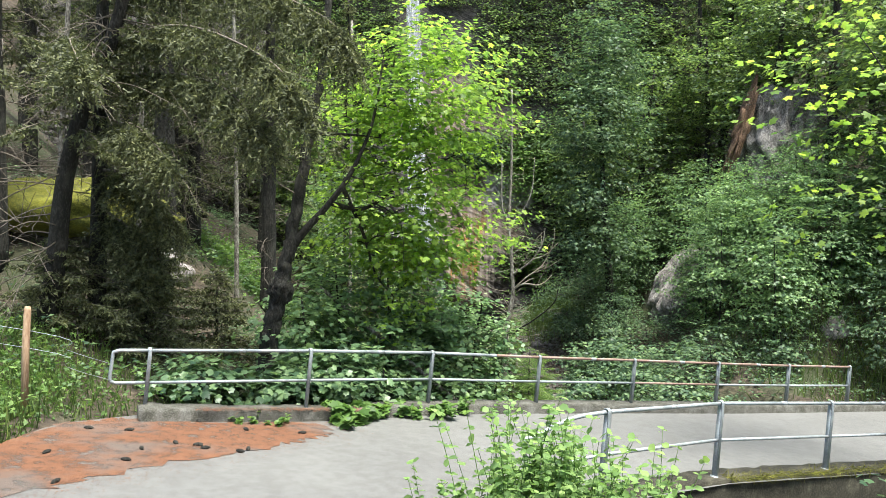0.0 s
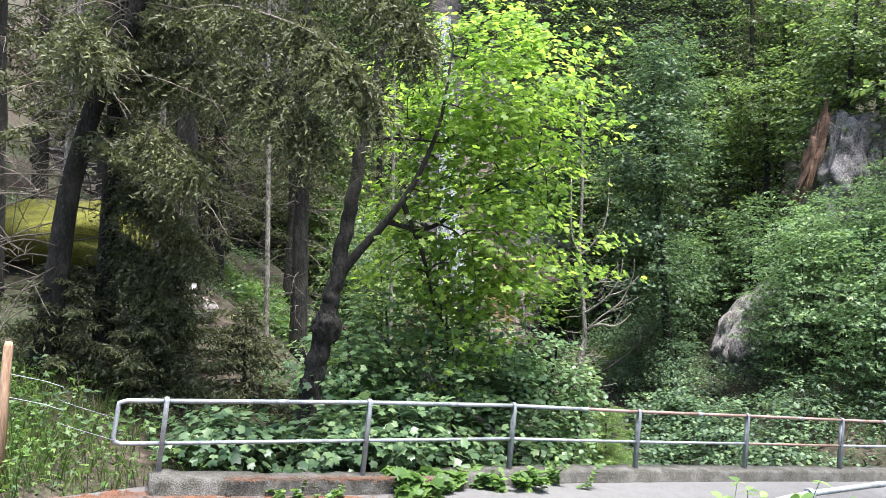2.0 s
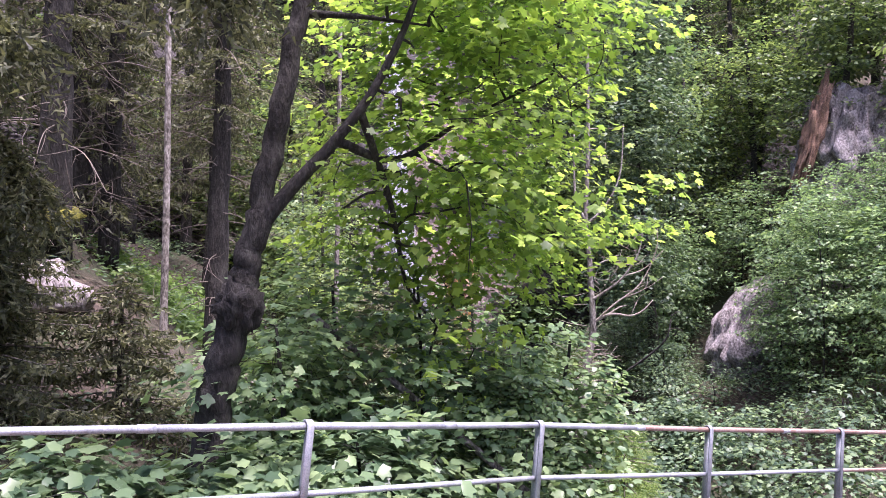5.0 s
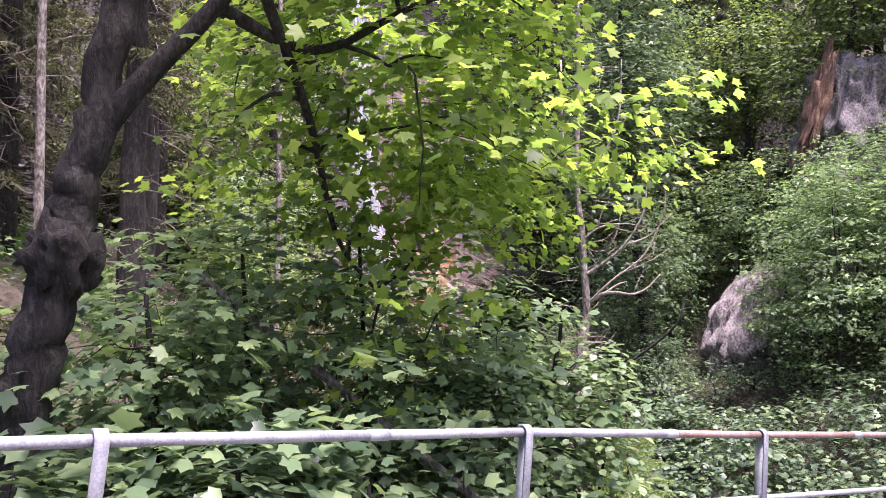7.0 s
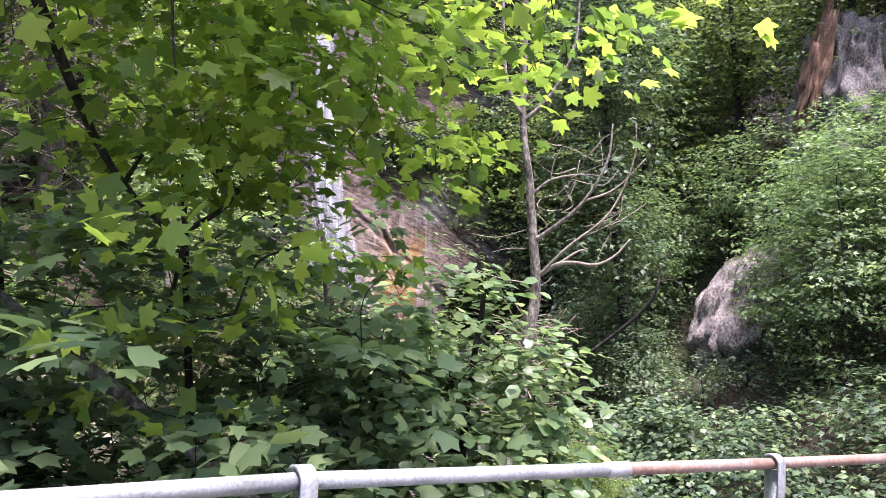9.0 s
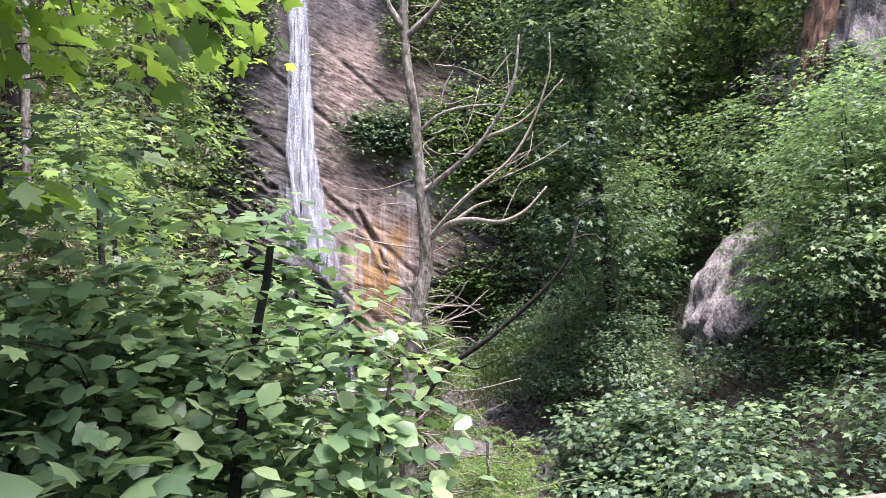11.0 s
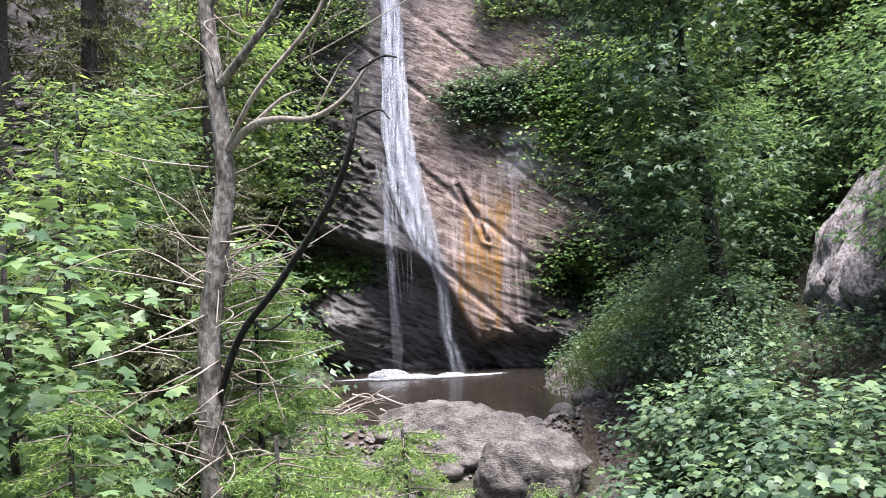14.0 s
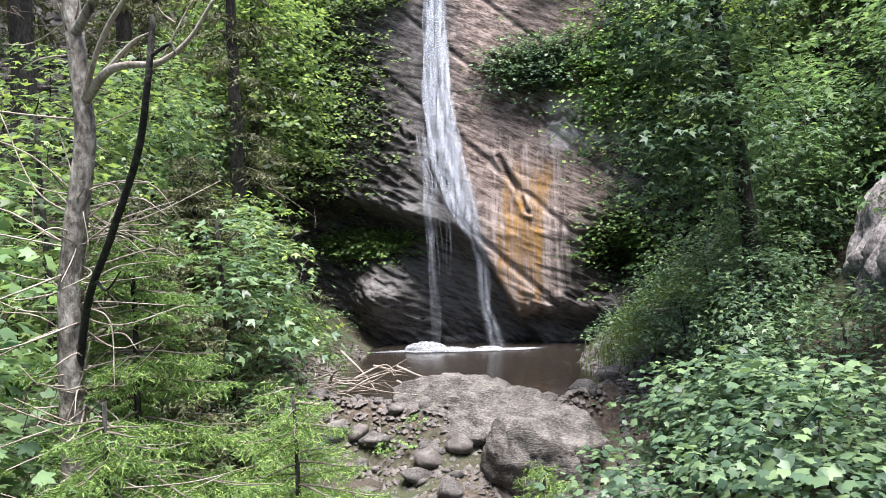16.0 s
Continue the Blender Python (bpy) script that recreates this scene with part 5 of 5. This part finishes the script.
SPRUCES = [(-6.4, 18.6), (-9.6, 19.8), (-5.6, 22.4), (-3.6, 25.5), (-6.4, 26.0), (-7.8, 23.2), (-11.6, 16.5), (-12.5, 22.0), (-10.4, 26.2), (-13.0, 12.5), (-8.2, 29.3), (-14.5, 18.0), (9.8, 30.0), (12.6, 28.4), (11.8, 23.4), (14.0, 25.0), (16.5, 31.0), (-15, 26), (-7.6, 20.8), (-10.8, 22.9)]
for spots, made in ((NEAR_SPRUCES, fine), (SPRUCES, coarse)):
    for k, (x, y) in enumerate(spots):
        m = pose(x, y, float(ground_z(x, y)) - 0.2, rng.uniform(-1, 1), rng.uniform(-1, 1), rng.uniform(0, 360)) @ Matrix.Scale(rng.uniform(0.85, 1.05), 4)
        if k < len(made):
            made[k].matrix_world = m
        else:
            copy_thing(made[k % len(made)], m)

# the leaning spruce by the fence, with boughs over the lane
lean = thing("spruce_tree", (-6.1, 11.2, float(ground_z(-6.1, 11.2)) - 0.15), "leaning spruce with long hanging boughs over the lane", "spruce tree")
spruce_parts(lean, 10.5, 2.0, 0.14, 231, M_SPRUCE, whorl=0.8, start=0.33, droop=0.6, needle=0.06, twig_step=0.08, per_twig=11, dead=50, thin=0.26, lean=[(0, 0, 0), (0.22, 0, 1.2), (0.32, 0, 2.4), (0.56, 0, 3.4), (1.03, 0, 4.5), (1.25, 0, 5.3), (1.6, 0.1, 10.5)])
hang = thing("spruce_tree", (-3.2, 10.3, -1.05), "spruce with hanging dark boughs above the railing", "spruce tree")


def bough(t, pts, seed, needle=0.058):
    """One long hanging bough with curtains of twigs."""
    rng = np.random.default_rng(seed)
    q = smooth_path(pts, 12)
    part_np("bough", *tube(q, np.linspace(0.025, 0.006, len(q)), 6), M_TWIG, t, True)
    P, A, N = [], [], []
    for c in q[4:]:
        for _ in range(22):
            way = rng.normal(size=3) * [0.5, 0.5, 0.25] + [0, 0, -0.75]
            way /= np.linalg.norm(way)
            n, ln = 26, rng.uniform(0.2, 0.75)
            w = np.linspace(0.03, 1, n)[:, None]
            P.append(c + way * ln * w + [0, 0, -0.1] * w**2)
            A.append(way + rng.normal(size=(n, 3)) * 0.6)
            N.append(rng.normal(size=(n, 3)))
    sliver = (np.array([(-0.22, 0, 0), (0.22, 0, 0), (0, 1.2, 0)], float), np.array([(0, 1, 2)]))
    P = np.concatenate(P)
    part_np("foliage", *leaves(P, np.concatenate(N), needle * rng.uniform(0.7, 1.2, len(P)), sliver, rng, along=np.concatenate(A)), M_SPRUCE, t)


part_np("trunk", *tube(smooth_path([(-2.4, 1.6, 1.0), (-2.3, 1.5, 4.5), (-2.2, 1.4, 9)], 8), np.linspace(0.15, 0.06, 17), 9), M_BARK, hang, True)
for n, pts in enumerate([[(-2.3, 1.5, 5.6), (-0.6, 0.4, 5.6), (0.9, -0.6, 4.9), (1.5, -0.9, 4.2)], [(-2.3, 1.5, 5.0), (-1.0, 0.8, 5.0), (0.2, -0.2, 4.6), (0.9, -0.6, 3.9)], [(-2.3, 1.5, 6.4), (-0.4, 0.8, 6.5), (1.4, 0.0, 5.7), (2.0, -0.2, 5.1)], [(-2.3, 1.5, 4.2), (-1.4, 0.6, 4.2), (-0.6, 0.0, 3.6)], [(-2.3, 1.5, 5.4), (-2.0, 0.0, 5.3), (-1.2, -1.4, 4.7)], [(-2.3, 1.5, 3.6), (-1.6, 1.2, 3.4), (-0.9, 1.1, 2.7)], [(-2.3, 1.5, 3.0), (-1.7, 1.3, 2.6), (-1.3, 1.2, 2.0)]]):
    bough(hang, pts, 300 + n)

birch = thing("birch_tree", (-5.4, 13.0, 1.0), "slim pale-barked birch among the spruces", "tree")
part_np("trunk", *tube(smooth_path([(0, 0, 0), (0.05, 0, 3), (0.1, 0.1, 9)], 8), np.linspace(0.055, 0.03, 17), 8), M_GREYBARK, birch, True)
for x, y in ((-6.2, 11.6), (-4.2, 14.9), (-7.8, 16.6), (-2.4, 18.2)):
    copy_thing(birch, pose(x, y, float(ground_z(x, y)) - 0.1, rng.uniform(-3, 3), rng.uniform(-3, 3), 40))

# young spruces with fresh tips below the bridge
YOUNG = "young spruce with fresh yellow-green tips"
for n, (x, y, top, r, needlem) in enumerate([(1.4, 15.85, 0.0, 1.25, M_FIR), (2.05, 16.2, -0.95, 1.2, M_FIR), (0.85, 15.15, -0.6, 0.95, M_FIR), (1.75, 15.2, -0.8, 1.0, M_FIR), (-0.5, 18.3, 0.5, 1.5, M_SPRUCE), (1.0, 18.0, -1.2, 1.2, M_FIR), (-1.4, 20.6, 1.2, 1.5, M_SPRUCE), (2.55, 21.3, -2.6, 0.6, M_FIR), (-4.7, 11.7, 1.7, 1.2, M_SPRUCE), (-5.9, 11.4, 1.5, 1.3, M_SPRUCE), (-6.9, 10.1, 1.2, 1.2, M_SPRUCE), (-1.7, 17.2, 0.9, 1.2, M_SPRUCE), (-5.2, 12.6, 1.7, 1.5, M_SPRUCE), (-3.9, 12.7, 0.9, 1.1, M_SPRUCE), (-8.4, 11.2, 1.8, 1.7, M_SPRUCE)]):
    z = float(ground_z(x, y)) - 0.1
    near = needlem is M_FIR
    t = thing("young_spruce", (x, y, z), YOUNG if near else "young dark spruce with drooping twigs", "spruce tree", "young spruces")
    spruce_parts(t, top - z, r, 0.03, 400 + n, needlem, whorl=0.17, start=0.24 if n < 4 else 0.12, droop=0.3, needle=0.023 if n < 4 else 0.05, twig_step=0.036 if n < 4 else 0.06, per_twig=28 if n < 4 else 9, dead=12, thin=0.12 if near else 0.24, hang=0.4 if near else 0.8)

# tree beside the lower railing, whose leaves hang into the view
broadleaf("maple_tree", (6.7, 9.8, -4.2), "maple beside the stream with bright hanging leaves", [(0, 0, 0), (-0.1, 0, 3), (-0.2, 0.1, 6), (-0.3, 0.2, 10)], 0.14,
          [(-1.2, 0.2, 7.6, 1.7, 1.6, 1.2), (-0.6, 1.0, 6.2, 1.3, 1.2, 0.8), (-0.2, 0.4, 9.4, 1.9, 1.8, 1.2)], 100, 9, 0.34, 0.085, MAPLE, M_MAPLE, 47, limbs=60)

# ---- undergrowth, grass and weeds ----
rng = np.random.default_rng(15)
c = rng.uniform([-15, 9], [16, 36], (12000, 2))
s, w = sw(c[:, 0], c[:, 1])
z = ground_z(c[:, 0], c[:, 1])
ok = (w > 0.5) & (z > -2.3) & ((c[:, 0] > -3.4) | (rng.random(len(z)) < 0.3)) & ~((np.abs(c[:, 0] + 7.8) < 2.0) & (np.abs(c[:, 1] - 15.2) < 1.4))
c, z = c[ok], z[ok]
base = np.c_[c, z + rng.uniform(0.05, 0.4, len(z))]
tagged(part_np("undergrowth", *leaf_sprays(base, np.tile([0, 0, 1.0], (len(base), 1)), 12, 0.3, 0.095, RHOMB, rng), M_SHRUB), "leafy undergrowth covering the wooded slopes", "undergrowth", kind="stuff")


def patch(name, centre, radii, n, size, shape, mat, label, seed, lift=0.0, up=0.6):
    """Grass or herbs on the ground in an oval of the plan."""
    rng = np.random.default_rng(seed)
    p = np.array(centre[:2]) + rng.normal(size=(n, 2)) * radii
    z = ground_z(p[:, 0], p[:, 1])
    ok = ~inside(p[:, 0], p[:, 1], ROAD)
    p, z = p[ok], z[ok]
    m = len(p)
    if shape is BLADE:
        along, nrm = np.tile([0, 0, 1.0], (m, 1)) + rng.normal(size=(m, 3)) * 0.35, rng.normal(size=(m, 3)) * [1, 1, 0.1]
    else:
        along, nrm = None, np.tile([0, 0, 1.0], (m, 1)) + rng.normal(size=(m, 3)) * up
    return tagged(part_np(name, *leaves(np.c_[p, z + lift * rng.random(m)], nrm, size * rng.uniform(0.5, 1.3, m), shape, rng, along), mat), label, "plants", kind="stuff")


patch("grass", (-6.4, 7.2), (1.4, 2.2), 22000, 0.26, BLADE, M_GRASS, "uncut grass on the verge of the lane", 1)
patch("verge_herbs", (-5.6, 8.0), (1.0, 1.5), 7000, 0.06, TRILEAF, M_HERB, "mixed green herbs on the verge", 2, 0.35)
patch("bank_herbs", (-5.3, 20.3), (0.8, 1.0), 5000, 0.11, TRILEAF, M_HERB, "bright green herbs on a sunlit bank", 3, 0.3)
patch("bank_grass", (3.9, 28.8), (0.55, 1.4), 5200, 0.3, BLADE, M_GRASS, "green grass on the bank beside the pool", 4)
patch("shore_grass", (-3.9, 26.6), (0.55, 1.2), 4200, 0.25, BLADE, M_GRASS, "grass on the pool's shore", 5)
patch("shore_herbs", (-4.2, 27.0), (0.6, 1.6), 2600, 0.1, TRILEAF, M_HERB, "herbs on the pool's shore", 6, 0.25)
patch("far_grass", (10.6, 18.0), (1.5, 1.3), 5000, 0.4, BLADE, M_GRASS, "tall grass beyond the bridge", 7)
low_shrub((0.2, 23.8, -3.4), 0.55, 0.85, 140, "small leafy plant growing on the boulders", M_HERB, TRILEAF, 0.07, 70, 14)


def herb(at, h, r, seed, n, label, mat=None, shape=None, size=0.06):
    """A clump of upright stems with pairs of leaves."""
    rng = np.random.default_rng(seed)
    t = thing("weed_clump", at, label, "plant", "weeds by the lane")
    stems, P, N, A = [], [], [], []
    for _ in range(n):
        b = np.array([*(rng.normal(size=2) * r * 0.5), 0])
        e = b + [*(rng.normal(size=2) * r * 0.45), h * rng.uniform(0.5, 1.05)]
        q = smooth_path([b, (b + e) / 2 + rng.normal(size=3) * 0.04, e], 5)
        stems.append(tube(q, np.linspace(0.004, 0.002, len(q)), 4))
        for u in np.linspace(0.25, 1, 9):
            c = np.array([np.interp(u, np.linspace(0, 1, len(q)), q[:, k]) for k in range(3)])
            a = rng.uniform(0, 6.28)
            for k in range(3):
                way = np.array([math.cos(a + 2.1 * k), math.sin(a + 2.1 * k), 0.15])
                P.append(c), A.append(way), N.append(np.array([0, 0, 1.0]) + rng.normal(size=3) * 0.35)
    tagged(part_np("stalk_work", *gather(stems), M_HERB, t), kind="stuff")
    part_np("foliage", *leaves(P, N, size * rng.uniform(0.7, 1.5, len(P)), shape or OVAL, rng, along=A), mat or M_HERB, t)
    return t


for n, (x, y, h, r, k) in enumerate([(0.75, 5.3, 1.0, 0.45, 34), (1.25, 5.4, 0.9, 0.4, 30), (1.0, 6.1, 0.75, 0.4, 26), (1.7, 6.0, 0.75, 0.35, 22), (0.5, 5.9, 0.55, 0.3, 18), (2.1, 6.6, 0.8, 0.35, 18)]):
    herb((x, y, min(float(ground_z(x, y)), float(road_z(x, y))) - 0.03), h * 1.2, r * 1.15, 500 + n, int(k * 1.8), "clump of tall soft green weeds beside the lane", M_WEED, size=0.055)
for n, (x, y) in enumerate([(4.2, 7.6), (5.0, 8.2), (3.4, 7.0), (5.8, 8.8), (2.6, 6.4)]):
    low_shrub((x, y, float(ground_z(x, y))), 0.5, max(0.8, -1.45 - float(ground_z(x, y))), 160 + n, "leafy shrub below the bridge edge", M_SHADEMAPLE)
for n, (x, y, h, sz) in enumerate([(-1.25, 9.85, 0.24, 0.11), (-0.95, 10.1, 0.2, 0.12), (-0.5, 10.5, 0.18, 0.08), (0.0, 10.85, 0.2, 0.09), (0.35, 11.05, 0.28, 0.06), (-2.0, 9.45, 0.14, 0.05), (-2.4, 9.25, 0.13, 0.05)]):
    herb((x, y, float(road_z(x, y)) - 0.01), h, 0.22, 520 + n, 7, "broad-leaved weed growing at the foot of the kerb", M_HERB, LOBED if sz > 0.1 else OVAL, sz)

# moss and dry grass along the deck's edge
rng = np.random.default_rng(55)
u = rng.uniform(0, 1, 5200)
p = np.array([3.42, 8.66]) + np.outer(u, [6.4, 3.54]) + np.outer(rng.normal(size=5200) * 0.07 - 0.02, [0.48, -0.877])
tagged(part_np("moss_fringe", *leaves(np.c_[p, road_z(p[:, 0], p[:, 1]) + 0.06], rng.normal(size=(5200, 3)), rng.uniform(0.03, 0.13, 5200), BLADE, rng, along=rng.normal(size=(5200, 3)) * 0.6 + [0.5, -0.6, -0.1]), M_MOSS), "moss and dry grass along the deck's edge", "moss", kind="stuff")

# cliff plants
rng = np.random.default_rng(33)
for n, (x0, x1, z0, z1, k, mat, lab) in enumerate([(-5.5, -2.9, 0.2, 1.0, 420, M_HERB, "ferns and grass on a cliff ledge"), (-9, -3.9, 1.5, 8.0, 2400, M_FAR, "bushes hanging over the cliff"), (0.0, 2.4, 4.4, 6.0, 520, M_SHRUB, "leafy bush growing on the cliff"), (2.2, 4.6, 3.2, 6.4, 700, M_HERB, "grass tufts on the cliff"), (3.0, 8.5, 0.5, 8.0, 1800, M_FAR, "bushes covering the cliff"), (-8, 12.5, 7.5, 17.5, 8500, M_FAR, "trees and bushes above the cliff"), (2.4, 4.4, -1.0, 0.9, 240, M_HERB, "mossy herbs round a hollow")]):
    x, z = rng.uniform(x0, x1, k), rng.uniform(z0, z1, k)
    if n != 5:
        x, z = (x0 + x1) / 2 + rng.normal(size=k) * (x1 - x0) * 0.27, (z0 + z1) / 2 + rng.normal(size=k) * (z1 - z0) * 0.27
    if n == 5:
        gap = (np.abs(x + 1.9) > 0.7) & ((x < -2.6) | (x > 1.0) | (z > 12))
        x, z = x[gap], z[gap]
    y = cliff_y(x, z) - rng.uniform(0.0, 0.5, len(x))
    tagged(part_np("cliff_plants", *leaf_sprays(np.c_[x, y, z], np.tile([0, -0.8, 0.3], (len(x), 1)), 10, 0.28, 0.13, RHOMB, rng), mat), lab, "plants", kind="stuff")

# ---- fence stake and wire ----
stake = thing("fence_stake", (-4.68, 8.3, -0.02), "rough split wooden fence stake", "fence post")
part_np("stake", *tube([(-0.01, 0, -0.7), (0.01, 0, 0.3), (0.03, 0, 0.7), (0.035, 0, 0.74)], [0.042, 0.042, 0.04, 0.028], 7), M_STAKE, stake)
wire = tagged(part_np("fence_wire", *gather([tube(smooth_path([(-9.5, 7.6, 1.2 + dz), (-4.66, 8.3, 0.45 + dz), (-4.3, 8.5, 0.2 + dz), (-3.9, 8.75, 0.0 + dz)], 6), 0.003, 4) for dz in (0, -0.2)]), M_STEEL), "thin sagging fence wire from stake to railing", "wire")

# ---- needle litter, cones and leaves on the lane ----
rng = np.random.default_rng(8)


def litter_poly():
    pts = [(-4.3, 4.6), (-3.4, 5.6), (-2.9, 6.4), (-2.5, 7.3), (-1.8, 8.1), (-1.3, 8.9), (-1.15, 9.25), (-1.5, 9.55), (-2.2, 9.3), (-3.2, 8.9), (-3.75, 8.75), (-4.3, 7.8)]
    out = []
    for k, (x, y) in enumerate(smooth_path([(a, b, 0) for a, b in pts] + [(pts[0][0], pts[0][1], 0)], 12)[:-1, :2]):
        edge = x > -4.2
        out.append((float(x + rng.normal() * 0.06 * edge), float(y + rng.normal() * 0.05 * edge)))
    return out


LITTER = litter_poly()
INNER = [(x - 0.16 if x > -4.2 else x, y - 0.1 + 0.2 * (y < 7)) for x, y in LITTER]
tagged(sheet("needle_litter", INNER, lambda x, y: road_z(x, y) + 0.006, 1.0, M_LITTER), "rust-brown layer of fallen spruce needles on the lane", "needle litter", kind="stuff")
p = np.r_[rng.uniform([-4.3, 4.5], [-0.6, 9.7], (70000, 2)), rng.normal(size=(2500, 2)) * [0.7, 0.35] + [-2.6, 9.15]]
q = p + rng.normal(size=p.shape) * 0.2
ok = inside(q[:, 0], q[:, 1], LITTER) & inside(p[:, 0], p[:, 1], ROAD)
p = p[ok]
needle = (np.array([(-0.05, 0, 0), (0.05, 0, 0), (0.03, 1, 0), (-0.03, 1, 0)], float), np.array([(0, 1, 2), (0, 2, 3)]))
tagged(part_np("fallen_needles", *leaves(np.c_[p, road_z(p[:, 0], p[:, 1]) + 0.011], np.tile([0, 0, 1.0], (len(p), 1)) + rng.normal(size=(len(p), 3)) * 0.12, rng.uniform(0.012, 0.035, len(p)), needle, rng), M_LITTER), "loose brown needles scattered over the asphalt", "needle litter", kind="stuff")
p = np.array([-2.9, 9.02]) + np.outer(rng.uniform(0, 1, 1600), [1.9, 0.95]) + rng.normal(size=(1600, 2)) * 0.05
tagged(part_np("kerb_needles", *leaves(np.c_[p, road_z(p[:, 0], p[:, 1]) + 0.158], np.tile([0, 0, 1.0], (len(p), 1)) + rng.normal(size=(len(p), 3)) * 0.15, rng.uniform(0.03, 0.07, len(p)), needle, rng), M_LITTER), "brown needles lying on the kerb", "needle litter", kind="stuff")
v, f = lump_mesh((0.055, 0.02, 0.02), 3, 0.3, 12, 6)
cone_mesh = mesh_np("spruce_cone", v, f, M_BARK)
for k in range(26):
    x, y = rng.uniform(-3.9, -1.6), rng.uniform(5.2, 9.0)
    if inside(np.array([x]), np.array([y]), LITTER)[0]:
        ob = new("spruce_cone", cone_mesh)
        ob.matrix_world = pose(x, y, float(road_z(x, y)) + 0.02, 0, 0, rng.uniform(0, 180))
        tagged(ob, "brown spruce cone lying on the lane", "spruce cone", "cones on the lane")
